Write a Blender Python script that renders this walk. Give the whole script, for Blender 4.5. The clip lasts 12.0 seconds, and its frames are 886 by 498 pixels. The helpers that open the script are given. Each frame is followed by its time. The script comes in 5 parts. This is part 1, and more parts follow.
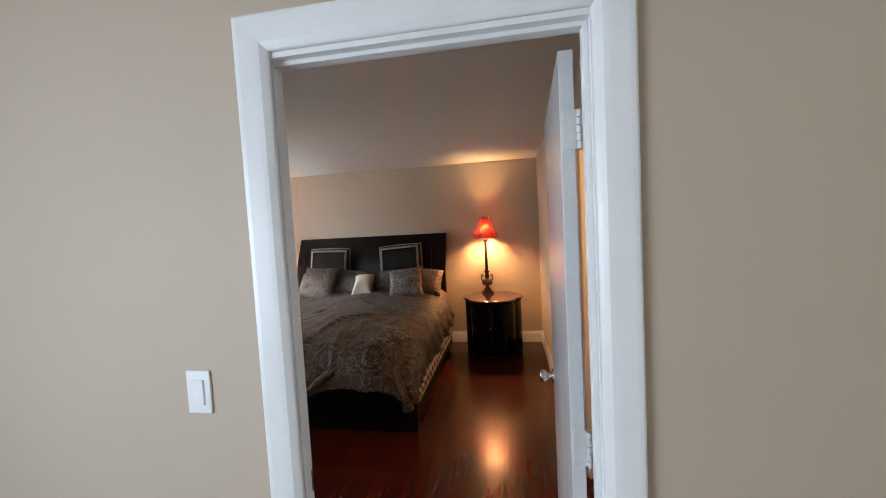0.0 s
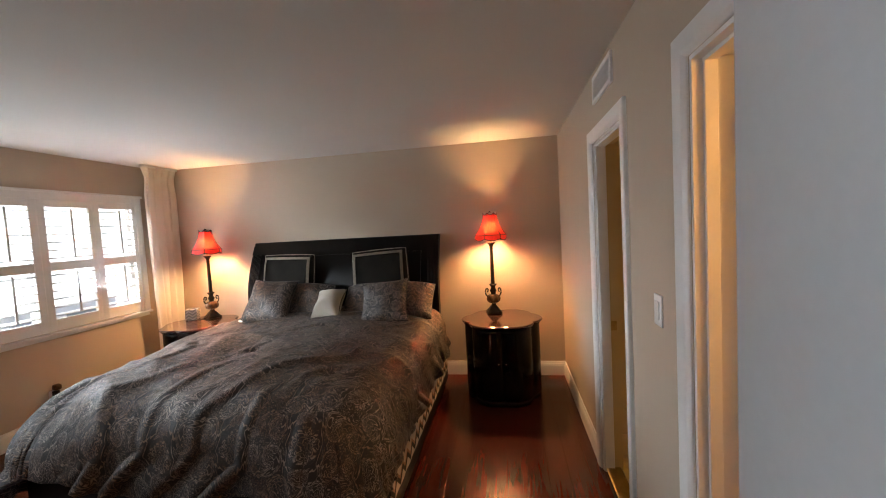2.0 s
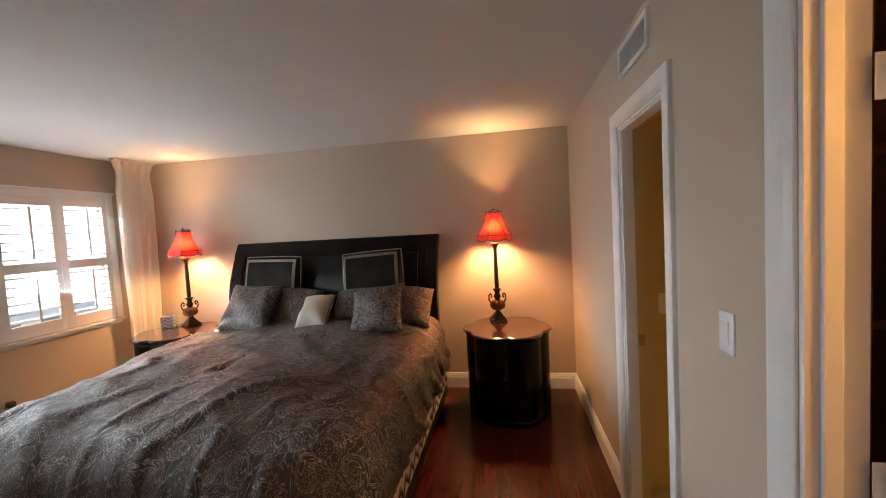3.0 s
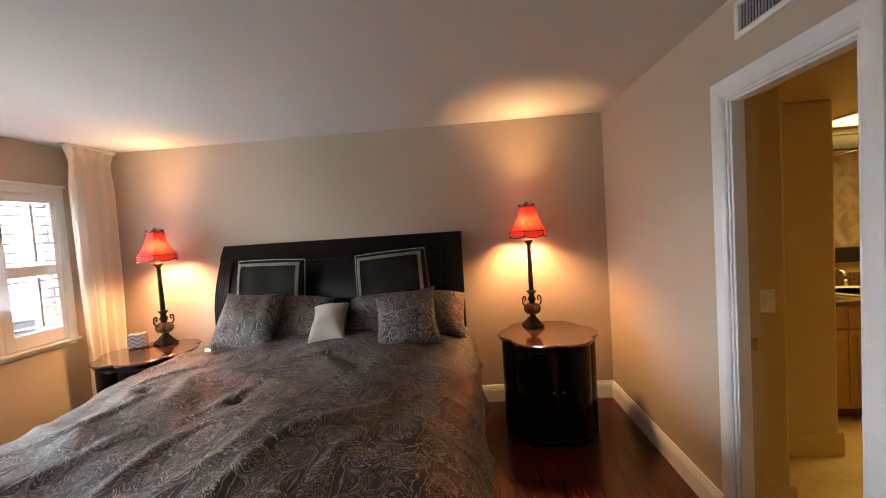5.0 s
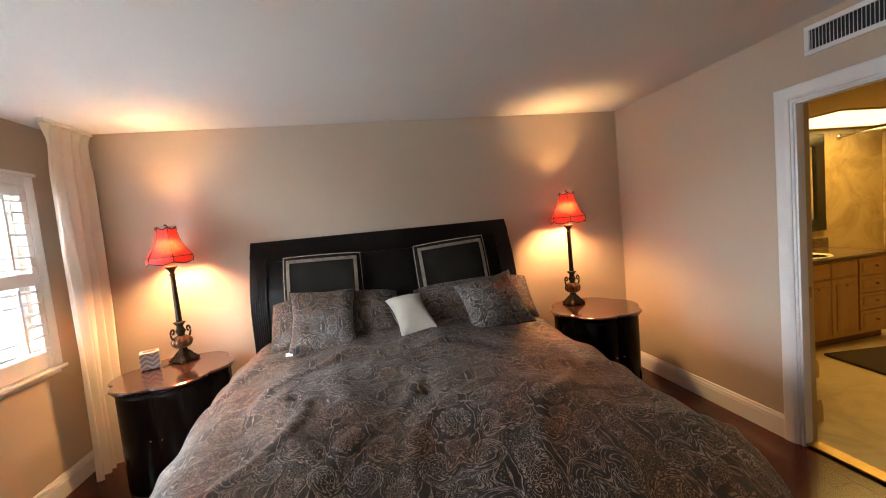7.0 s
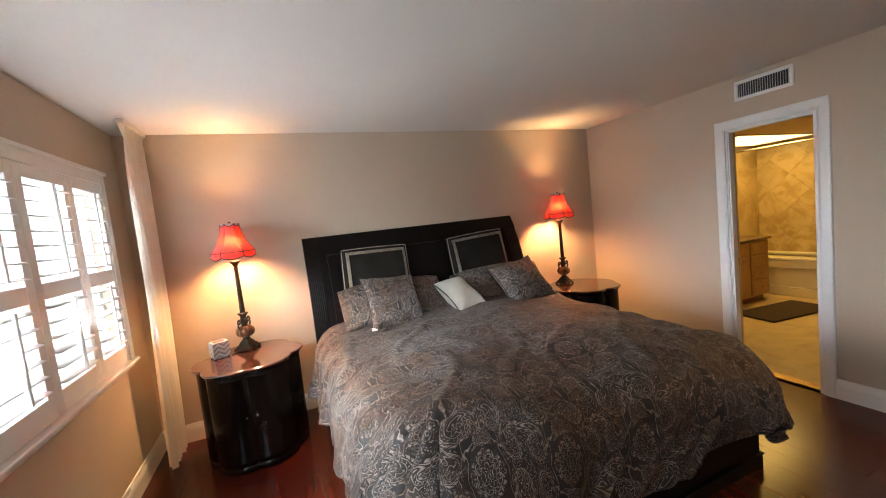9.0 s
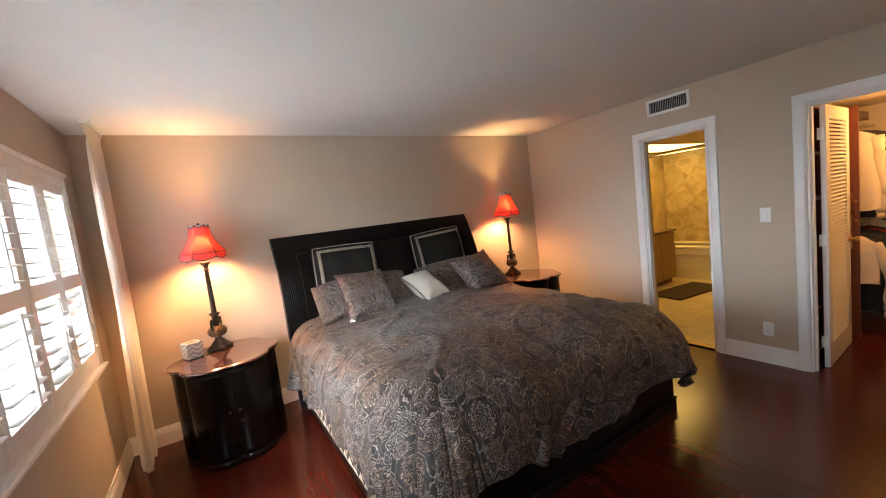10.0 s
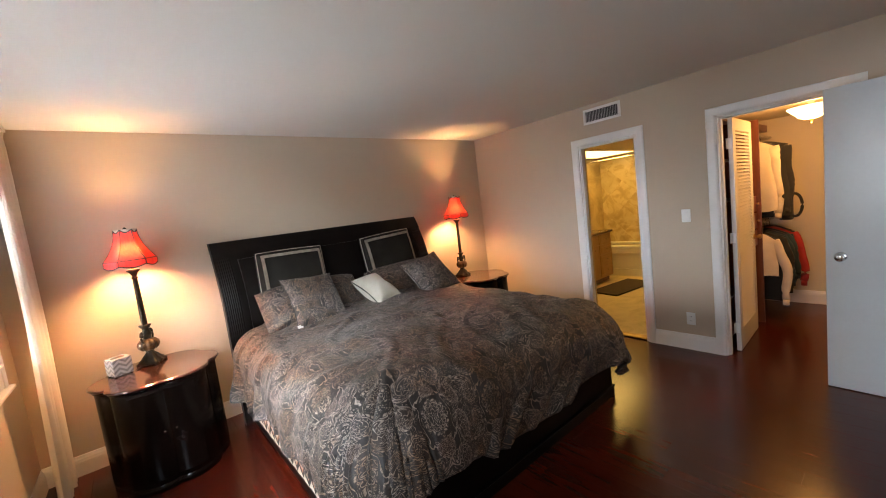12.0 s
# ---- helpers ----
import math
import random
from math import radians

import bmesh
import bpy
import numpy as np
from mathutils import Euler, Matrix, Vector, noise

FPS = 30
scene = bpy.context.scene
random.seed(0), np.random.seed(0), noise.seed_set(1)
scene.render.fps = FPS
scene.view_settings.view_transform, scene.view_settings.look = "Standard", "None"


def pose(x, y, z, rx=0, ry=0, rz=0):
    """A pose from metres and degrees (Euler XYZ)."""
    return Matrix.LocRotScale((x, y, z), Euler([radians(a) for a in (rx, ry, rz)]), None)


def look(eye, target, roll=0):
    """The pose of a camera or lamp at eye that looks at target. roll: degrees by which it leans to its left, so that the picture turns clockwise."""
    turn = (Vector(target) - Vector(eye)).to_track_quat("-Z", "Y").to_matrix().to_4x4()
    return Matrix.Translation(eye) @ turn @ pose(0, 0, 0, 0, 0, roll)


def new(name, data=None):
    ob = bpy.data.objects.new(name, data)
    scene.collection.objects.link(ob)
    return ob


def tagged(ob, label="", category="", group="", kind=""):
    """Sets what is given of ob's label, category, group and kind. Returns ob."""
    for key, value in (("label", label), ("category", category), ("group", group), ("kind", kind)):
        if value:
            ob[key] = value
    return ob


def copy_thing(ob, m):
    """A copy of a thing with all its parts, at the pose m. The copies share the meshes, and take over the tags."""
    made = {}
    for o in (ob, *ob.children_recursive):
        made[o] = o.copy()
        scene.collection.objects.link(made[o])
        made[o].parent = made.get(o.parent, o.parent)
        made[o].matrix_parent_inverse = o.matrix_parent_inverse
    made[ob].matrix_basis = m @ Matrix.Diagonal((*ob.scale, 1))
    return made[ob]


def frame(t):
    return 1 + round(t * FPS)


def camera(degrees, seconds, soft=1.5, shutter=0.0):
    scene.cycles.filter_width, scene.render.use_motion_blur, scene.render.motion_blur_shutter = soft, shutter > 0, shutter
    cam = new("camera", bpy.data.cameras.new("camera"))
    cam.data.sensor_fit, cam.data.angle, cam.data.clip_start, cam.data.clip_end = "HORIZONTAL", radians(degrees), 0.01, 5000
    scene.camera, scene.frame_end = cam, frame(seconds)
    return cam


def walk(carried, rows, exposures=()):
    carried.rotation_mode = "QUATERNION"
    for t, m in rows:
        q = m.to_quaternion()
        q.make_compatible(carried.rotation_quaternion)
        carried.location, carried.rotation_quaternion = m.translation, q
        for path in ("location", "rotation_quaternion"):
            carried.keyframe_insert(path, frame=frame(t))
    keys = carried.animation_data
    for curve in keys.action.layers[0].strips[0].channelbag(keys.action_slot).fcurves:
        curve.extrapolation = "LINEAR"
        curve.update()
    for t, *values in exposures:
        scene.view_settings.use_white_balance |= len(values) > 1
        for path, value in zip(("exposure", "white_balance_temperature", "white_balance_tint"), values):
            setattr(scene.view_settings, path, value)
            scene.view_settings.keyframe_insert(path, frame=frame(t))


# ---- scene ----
cam = camera(98.3, 12.0, soft=1.05)
PATH = [
    (0, (0.482, 0.644, 1.619), (0.145, 2.612, 1.499), -3.1),
    (0.2, (0.471, 0.747, 1.63), (0.136, 2.714, 1.497), -2.8),
    (0.5, (0.434, 0.932, 1.607), (0.102, 2.901, 1.49), -3.0),
    (1, (0.371, 1.283, 1.615), (0.045, 3.252, 1.496), -3.1),
    (1.5, (0.355, 1.597, 1.618), (0.022, 3.566, 1.499), -3.3),
    (2, (0.348, 1.827, 1.596), (0.017, 3.796, 1.48), -3.2),
    (2.5, (0.314, 1.987, 1.586), (-0.018, 3.956, 1.472), -3.3),
    (3, (0.292, 2.165, 1.58), (-0.034, 4.135, 1.469), -3.2),
    (5, (-0.286, 2.491, 1.538), (-0.422, 4.484, 1.442), -3.8),
    (5.5, (-0.606, 2.513, 1.563), (-0.618, 4.51, 1.45), -4.2),
    (6, (-0.908, 2.499, 1.55), (-0.803, 4.493, 1.437), -4.6),
    (6.5, (-1.227, 2.477, 1.554), (-0.965, 4.456, 1.43), -5.1),
    (7, (-1.532, 2.507, 1.549), (-1.158, 4.467, 1.409), -5.5),
    (7.5, (-1.812, 2.497, 1.531), (-1.36, 4.441, 1.386), -5.7),
    (9.5, (-2.797, 2.145, 1.589), (-1.894, 3.92, 1.411), -6.5),
    (10, (-2.941, 2.086, 1.59), (-1.894, 3.779, 1.393), -6.9),
    (10.5, (-2.977, 2.085, 1.569), (-1.842, 3.719, 1.369), -7.0),
    (11, (-2.976, 2.08, 1.588), (-1.789, 3.677, 1.382), -7.2),
    (11.5, (-2.971, 2.076, 1.579), (-1.743, 3.641, 1.374), -7.1),
    (12, (-2.956, 2.062, 1.578), (-1.701, 3.605, 1.369), -7.1),
]
walk(cam, [(t, look(eye, target, roll)) for t, eye, target, roll in PATH], exposures=[(0.0, 0.62), (0.8, 0.62), (1.6, 0.55), (3.0, 0.60), (12.0, 0.66)])

# ---- light ----
world = bpy.data.worlds.new("world")
scene.world = world
world.use_nodes = True
_bg = world.node_tree.nodes["Background"]
_sky = world.node_tree.nodes.new("ShaderNodeTexSky")
_sky.sky_type = "NISHITA"
_sky.sun_disc = False
_sky.sun_elevation, _sky.sun_rotation = radians(50), radians(140)
world.node_tree.links.new(_sky.outputs[0], _bg.inputs[0])
_bg.inputs[1].default_value = 0.12

sun = new("sun", bpy.data.lights.new("sun", "SUN"))
sun.data.energy, sun.data.angle, sun.data.color = 1.0, radians(10), (1.0, 0.95, 0.88)
sun.matrix_world = look((3, -6, 8), (0, 0, 0))


def area_light(name, eye, target, sx, sy, watts, colour):
    d = bpy.data.lights.new(name, "AREA")
    d.shape, d.size, d.size_y, d.energy, d.color = "RECTANGLE", sx, sy, watts, colour
    ob = new(name, d)
    ob.matrix_world = look(eye, target)
    return ob


def bulb_light(name, at, watts, colour, radius=0.03):
    d = bpy.data.lights.new(name, "POINT")
    d.energy, d.color, d.shadow_soft_size = watts, colour, radius
    ob = new(name, d)
    ob.location = at
    return ob


side_day = area_light("side_window_daylight", (-3.98, 2.55, 1.50), (-2.6, 4.75, 0.50), 1.2, 1.1, 25, (0.80, 0.90, 1.0))
side_day.data.spread = radians(42)
side_sky = area_light("side_window_daylight", (-3.98, 2.55, 1.40), (0.9, 3.3, 0.95), 1.2, 0.9, 3, (0.80, 0.90, 1.0))
side_sky.data.spread = radians(100)
WARM = (1.0, 0.56, 0.225)
for day_y in (3.82, 4.28, 4.74, 5.20):
    up = day_y in (3.82, 4.74)
    aim = (-2.2, day_y + 0.8, 5.0) if up else (-0.8, day_y + (1.8 if day_y > 5 else 0.0), 0.72)
    day = area_light("window_daylight", (-4.0, day_y, 1.42), aim, 0.44, 1.1, 31 if up else 8, (0.84, 0.92, 1.0))
    day.data.spread = radians(112 if up else 48)
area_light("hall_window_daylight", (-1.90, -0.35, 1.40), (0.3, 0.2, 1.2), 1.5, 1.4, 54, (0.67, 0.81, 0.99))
LAMP_L, LAMP_R, LAMP_Y = -2.950, 0.192, 5.60
for lamp_x in (LAMP_L, LAMP_R):
    bulb_light("bedside_bulb", (lamp_x, LAMP_Y, 1.553), 81, WARM, 0.064)
bulb_light("closet_bulb", (1.62, 2.58, 1.90), 17, (1.0, 0.44, 0.10), 0.08)
area_light("bath_ceiling_light", (3.10, 5.36, 2.13), (3.10, 5.30, 0), 1.3, 0.55, 14, (1.0, 0.56, 0.09))


# ---- materials ----
def nodes_of(name):
    m = bpy.data.materials.new(name)
    m.use_nodes = True
    nt = m.node_tree
    return m, nt, nt.nodes["Principled BSDF"]


def coord(nt, scale=(1, 1, 1), kind="Object"):
    tc = nt.nodes.new("ShaderNodeTexCoord")
    mp = nt.nodes.new("ShaderNodeMapping")
    mp.inputs["Scale"].default_value = scale
    nt.links.new(tc.outputs[kind], mp.inputs[0])
    return mp.outputs[0]


def noise_tex(nt, vec, scale, detail=4, rough=0.55, dist=0.0):
    n = nt.nodes.new("ShaderNodeTexNoise")
    n.inputs["Scale"].default_value, n.inputs["Detail"].default_value = scale, detail
    n.inputs["Roughness"].default_value, n.inputs["Distortion"].default_value = rough, dist
    nt.links.new(vec, n.inputs["Vector"])
    return n


def ramp(nt, fac, stops):
    r = nt.nodes.new("ShaderNodeValToRGB")
    while len(r.color_ramp.elements) < len(stops):
        r.color_ramp.elements.new(0.5)
    for e, (p, c) in zip(r.color_ramp.elements, stops):
        e.position, e.color = p, (*c, 1) if len(c) == 3 else c
    nt.links.new(fac, r.inputs[0])
    return r.outputs[0]


def mix(nt, fac, a, b, mode="MIX"):
    m = nt.nodes.new("ShaderNodeMix")
    m.data_type, m.blend_type = "RGBA", mode
    for sock, v in ((m.inputs[0], fac), (m.inputs[6], a), (m.inputs[7], b)):
        if hasattr(v, "links"):
            nt.links.new(v, sock)
        elif isinstance(v, (int, float)):
            sock.default_value = v
        else:
            sock.default_value = (*v, 1)
    return m.outputs[2]


def maths(nt, op, a, b=0.0):
    m = nt.nodes.new("ShaderNodeMath")
    m.operation = op
    for sock, v in ((m.inputs[0], a), (m.inputs[1], b)):
        if hasattr(v, "links"):
            nt.links.new(v, sock)
        else:
            sock.default_value = v
    return m.outputs[0]


def bump(nt, bs, height, strength, dist=0.002):
    b = nt.nodes.new("ShaderNodeBump")
    b.inputs["Strength"].default_value, b.inputs["Distance"].default_value = strength, dist
    nt.links.new(height, b.inputs["Height"])
    nt.links.new(b.outputs[0], bs.inputs["Normal"])


def surface(name, c1, c2, scale=3.0, rough=0.6, metal=0.0, grain=60.0, relief=0.15, rvar=0.1, coat=0.0, spec=0.5, stretch=(1, 1, 1), sheen=0.0):
    """Two tones in slow clouds, fine grain as relief, and roughness that varies with both."""
    m, nt, bs = nodes_of(name)
    v = coord(nt, stretch)
    big = noise_tex(nt, v, scale, 3)
    fine = noise_tex(nt, v, grain, 3)
    f = maths(nt, "ADD", maths(nt, "MULTIPLY", big.outputs[0], 0.7), maths(nt, "MULTIPLY", fine.outputs[0], 0.3))
    nt.links.new(ramp(nt, f, [(0.35, c1), (0.65, c2)]), bs.inputs["Base Color"])
    r = maths(nt, "ADD", maths(nt, "MULTIPLY", big.outputs[0], rvar), rough - rvar / 2)
    nt.links.new(r, bs.inputs["Roughness"])
    bs.inputs["Metallic"].default_value = metal
    bs.inputs["Coat Weight"].default_value = coat
    bs.inputs["Coat Roughness"].default_value = 0.08
    bs.inputs["Specular IOR Level"].default_value = spec
    bs.inputs["Sheen Weight"].default_value = sheen
    if relief:
        bump(nt, bs, fine.outputs[0], relief)
    return m


WALL = surface("wall_paint", (0.495, 0.400, 0.303), (0.520, 0.422, 0.322), 1.2, 0.62, grain=220, relief=0.10)
CEIL = surface("ceiling_paint", (0.645, 0.615, 0.57), (0.685, 0.655, 0.61), 0.9, 0.8, grain=160, relief=0.15)
TRIM = surface("white_trim_paint", (0.76, 0.755, 0.74), (0.82, 0.815, 0.80), 4, 0.32, grain=90, relief=0.05)
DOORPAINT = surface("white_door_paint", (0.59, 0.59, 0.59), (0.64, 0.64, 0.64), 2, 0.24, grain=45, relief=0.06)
SHUTTER = surface("shutter_paint", (0.78, 0.77, 0.75), (0.83, 0.82, 0.80), 5, 0.35, grain=120, relief=0.04)
YELLOWWALL = surface("bath_paint", (0.55, 0.43, 0.22), (0.60, 0.47, 0.25), 1.5, 0.6, grain=200, relief=0.08)
CLOSETWALL = surface("closet_paint", (0.62, 0.55, 0.42), (0.66, 0.59, 0.46), 1.5, 0.7, grain=200, relief=0.08)
ESPRESSO = surface("espresso_wood", (0.0032, 0.0024, 0.0021), (0.0070, 0.0046, 0.0038), 6, 0.40, grain=40, relief=0.12, stretch=(1, 1, 0.12), coat=0.0, spec=0.13)
EBONY = surface("lacquered_ebony", (0.0030, 0.0018, 0.0014), (0.0062, 0.0030, 0.0021), 5, 0.22, grain=50, relief=0.05, coat=0.02, spec=0.12)
REDTOP = surface("lacquered_mahogany_top", (0.035, 0.010, 0.007), (0.075, 0.022, 0.014), 5, 0.18, grain=30, relief=0.04, stretch=(0.2, 3, 1), coat=0.7)
CLOSETWOOD = surface("cherry_veneer", (0.10, 0.030, 0.014), (0.17, 0.055, 0.025), 5, 0.35, grain=40, relief=0.06, stretch=(3, 3, 0.25))
HONEYWOOD = surface("honey_maple", (0.42, 0.235, 0.075), (0.52, 0.31, 0.11), 4, 0.4, grain=35, relief=0.06, stretch=(3, 3, 0.3))
CHROME = surface("chrome", (0.75, 0.75, 0.76), (0.82, 0.82, 0.83), 10, 0.10, 1.0, relief=0.0, rvar=0.06)
BRASS = surface("aged_brass", (0.36, 0.25, 0.10), (0.48, 0.34, 0.15), 14, 0.32, 1.0, relief=0.05)
STEEL = surface("painted_hinge", (0.66, 0.66, 0.66), (0.74, 0.74, 0.73), 10, 0.35, 0.3, relief=0.04)
BRONZE = surface("antique_bronze", (0.012, 0.010, 0.007), (0.050, 0.036, 0.020), 28, 0.42, 0.65, grain=120, relief=0.25)
GILT = surface("gilded_resin", (0.045, 0.024, 0.012), (0.19, 0.095, 0.042), 30, 0.40, 0.6, grain=110, relief=0.25)
CREAMLINEN = surface("cream_linen", (0.74, 0.68, 0.58), (0.82, 0.76, 0.66), 5, 0.85, grain=350, relief=0.2, sheen=0.2)


def sheer_linen():
    m, nt, bs = nodes_of("cream_curtain_linen")
    v = coord(nt)
    n = noise_tex(nt, v, 260, 3)
    c = ramp(nt, n.outputs[0], [(0.3, (0.86, 0.81, 0.73)), (0.7, (0.91, 0.87, 0.80))])
    nt.links.new(c, bs.inputs["Base Color"])
    bs.inputs["Roughness"].default_value = 0.9
    bump(nt, bs, n.outputs[0], 0.2)
    tr = nt.nodes.new("ShaderNodeBsdfTranslucent")
    nt.links.new(c, tr.inputs[0])
    mx = nt.nodes.new("ShaderNodeMixShader")
    mx.inputs[0].default_value = 0.36
    nt.links.new(bs.outputs[0], mx.inputs[1])
    nt.links.new(tr.outputs[0], mx.inputs[2])
    nt.links.new(mx.outputs[0], nt.nodes["Material Output"].inputs[0])
    return m


CURTAINLINEN = sheer_linen()
DARKSATIN = surface("charcoal_satin", (0.012, 0.010, 0.0085), (0.020, 0.017, 0.014), 6, 0.75, grain=240, relief=0.12, spec=0.08)
CREAMSATIN = surface("cream_satin_band", (0.36, 0.31, 0.24), (0.56, 0.49, 0.39), 30, 0.40, grain=200, relief=0.1)
BLACKCORD = surface("black_cord", (0.012, 0.011, 0.010), (0.03, 0.028, 0.026), 40, 0.7, grain=300, relief=0.3)
WHITESATIN = surface("ivory_satin", (0.32, 0.29, 0.24), (0.40, 0.365, 0.305), 8, 0.48, grain=260, relief=0.12, sheen=0.2)
PORCELAIN = surface("tub_enamel", (0.74, 0.68, 0.52), (0.79, 0.73, 0.57), 3, 0.18, relief=0.0)
GRANITE = surface("brown_granite", (0.045, 0.028, 0.018), (0.20, 0.13, 0.08), 70, 0.16, grain=220, relief=0.03)
BLACKFRAME = surface("black_lacquer", (0.008, 0.007, 0.007), (0.015, 0.013, 0.012), 8, 0.22, relief=0.03)
DARKMAT = surface("brown_bath_mat", (0.035, 0.022, 0.014), (0.06, 0.038, 0.025), 30, 0.95, grain=260, relief=0.6)
PLASTIC = surface("white_plastic", (0.78, 0.78, 0.77), (0.82, 0.82, 0.81), 10, 0.3, relief=0.0)
BLACK = surface("dark_plastic", (0.015, 0.015, 0.015), (0.025, 0.025, 0.025), 10, 0.4, relief=0.0)
VENTDARK = surface("duct_shade_tone", (0.02, 0.02, 0.022), (0.035, 0.035, 0.037), 10, 0.7, relief=0.0)
HALLWALL = surface("hall_wall_paint", (0.56, 0.49, 0.41), (0.60, 0.525, 0.44), 1.2, 0.62, grain=220, relief=0.10)


def floor_wood():
    m, nt, bs = nodes_of("cherry_floor_plank")
    info = nt.nodes.new("ShaderNodeObjectInfo")
    tc = nt.nodes.new("ShaderNodeTexCoord")
    add = nt.nodes.new("ShaderNodeVectorMath")
    add.operation = "ADD"
    sc = nt.nodes.new("ShaderNodeVectorMath")
    sc.operation = "SCALE"
    sc.inputs[0].default_value = (7, 13, 3)
    nt.links.new(info.outputs["Random"], sc.inputs["Scale"])
    nt.links.new(tc.outputs["Object"], add.inputs[0])
    nt.links.new(sc.outputs[0], add.inputs[1])
    mp = nt.nodes.new("ShaderNodeMapping")
    mp.inputs["Scale"].default_value = (16, 1.1, 1)
    nt.links.new(add.outputs[0], mp.inputs[0])
    g = noise_tex(nt, mp.outputs[0], 2.2, 6, 0.6, 0.6)
    c = ramp(nt, g.outputs[0], [(0.25, (0.050, 0.0068, 0.0030)), (0.55, (0.066, 0.0094, 0.0040)), (0.80, (0.082, 0.0128, 0.0054))])
    tone = ramp(nt, info.outputs["Random"], [(0.0, (0.88, 0.88, 0.88)), (1.0, (1.10, 1.09, 1.08))])
    nt.links.new(mix(nt, 1.0, c, tone, "MULTIPLY"), bs.inputs["Base Color"])
    cloud = noise_tex(nt, coord(nt, (1, 1, 1), "Object"), 4.0, 3)
    nt.links.new(maths(nt, "ADD", maths(nt, "MULTIPLY", cloud.outputs[0], 0.05), 0.195), bs.inputs["Roughness"])
    bs.inputs["Specular IOR Level"].default_value = 0.50
    return m


FLOORWOOD = floor_wood()
SUBFLOOR = surface("dark_joint", (0.012, 0.005, 0.003), (0.02, 0.008, 0.005), 6, 0.7)


def paisley(name, size=1.0, tint=(1, 1, 1)):
    """Jacquard: curled teardrops and rosettes with beaded rims in a mirrored repeat, scrolls and dots between them."""
    m, nt, bs = nodes_of(name)
    v = coord(nt, (1, 1, 1), "UV")
    W0, B0 = (1, 1, 1), (0, 0, 0)

    def M(op, a, b=0.0):
        return maths(nt, op, a, b)

    def warped(scale, amount):
        n = noise_tex(nt, v, scale / size, 2)
        w = nt.nodes.new("ShaderNodeVectorMath")
        w.operation = "MULTIPLY_ADD"
        nt.links.new(n.outputs["Color"], w.inputs[0])
        w.inputs[1].default_value = (amount * size, amount * size, 0)
        nt.links.new(v, w.inputs[2])
        return w.outputs[0]

    def band(f, a, b, c, d):
        return ramp(nt, f, [(a, B0), (b, W0), (c, W0), (d, B0)])

    sp0 = nt.nodes.new("ShaderNodeSeparateXYZ")
    nt.links.new(warped(3.2, 0.11), sp0.inputs[0])
    X, Y = M("PINGPONG", sp0.outputs[0], 0.24 * size), M("PINGPONG", sp0.outputs[1], 0.33 * size)
    fold = nt.nodes.new("ShaderNodeCombineXYZ")
    nt.links.new(X, fold.inputs[0])
    nt.links.new(Y, fold.inputs[1])
    mv = fold.outputs[0]
    big = noise_tex(nt, mv, 6.0 / size, 3, 0.34, 1.2).outputs[0]
    mid = noise_tex(nt, mv, 15.0 / size, 3, 0.36, 0.9).outputs[0]
    cloud = noise_tex(nt, v, 2.6, 3, 0.6, 0.4).outputs[0]

    def lines(f, freq, lo, hi):
        return ramp(nt, M("SINE", M("MULTIPLY", f, freq)), [(lo, B0), (hi, W0)])

    specks = nt.nodes.new("ShaderNodeTexVoronoi")
    specks.voronoi_dimensions = "2D"
    specks.inputs["Scale"].default_value = 105 / size
    nt.links.new(v, specks.inputs["Vector"])
    dots = ramp(nt, specks.outputs["Distance"], [(0.18, W0), (0.34, B0)])
    gate = ramp(nt, big, [(0.34, B0), (0.36, W0), (0.44, W0), (0.46, B0), (0.54, B0), (0.56, W0), (0.64, W0), (0.66, B0)])
    ink = mix(nt, gate, mix(nt, ramp(nt, mid, [(0.46, B0), (0.50, W0)]), lines(mid, 92.0, 0.64, 0.86), M("MULTIPLY", dots, 0.8)), lines(big, 96.0, 0.66, 0.88))
    ground = ramp(nt, cloud, [(0.30, (0.010, 0.010, 0.012)), (0.44, (0.034, 0.033, 0.036)), (0.55, (0.054, 0.030, 0.018)), (0.68, (0.012, 0.009, 0.008))])
    ground = mix(nt, gate, ground, (0.034, 0.031, 0.031))
    # place, radius, turn, curl, length of the tip, petals
    best = angle = kind = None
    for k, (cx, cy, rad, rot, curl, tip, petals) in enumerate((
        (0.105, 0.115, 0.055, 0.6, 1.25, 1.10, 0),
        (0.170, 0.262, 0.043, 3.9, -1.30, 1.20, 0),
        (0.000, 0.318, 0.056, 0.0, 0.0, 0.0, 8),
        (0.240, 0.040, 0.046, 0.0, 0.0, 0.0, 6),
        (0.020, 0.195, 0.026, 1.0, 0.6, 0.6, 0),
    )):
        far = nt.nodes.new("ShaderNodeVectorMath")
        far.operation = "DISTANCE"
        nt.links.new(mv, far.inputs[0])
        far.inputs[1].default_value = (cx * size, cy * size, 0)
        r = M("DIVIDE", far.outputs["Value"], rad * size)
        a = M("ARCTAN2", M("SUBTRACT", Y, cy * size), M("SUBTRACT", X, cx * size))
        if petals:
            d = M("DIVIDE", r, M("ADD", M("MULTIPLY", M("ABSOLUTE", M("SINE", M("MULTIPLY", a, petals / 2))), 0.24), 0.84))
        else:
            a = M("ADD", a, M("ADD", M("MULTIPLY", r, curl), rot))
            d = M("DIVIDE", r, M("ADD", M("MULTIPLY", M("POWER", M("MAXIMUM", M("COSINE", a), 0.0), 5.0), tip), 1.0))
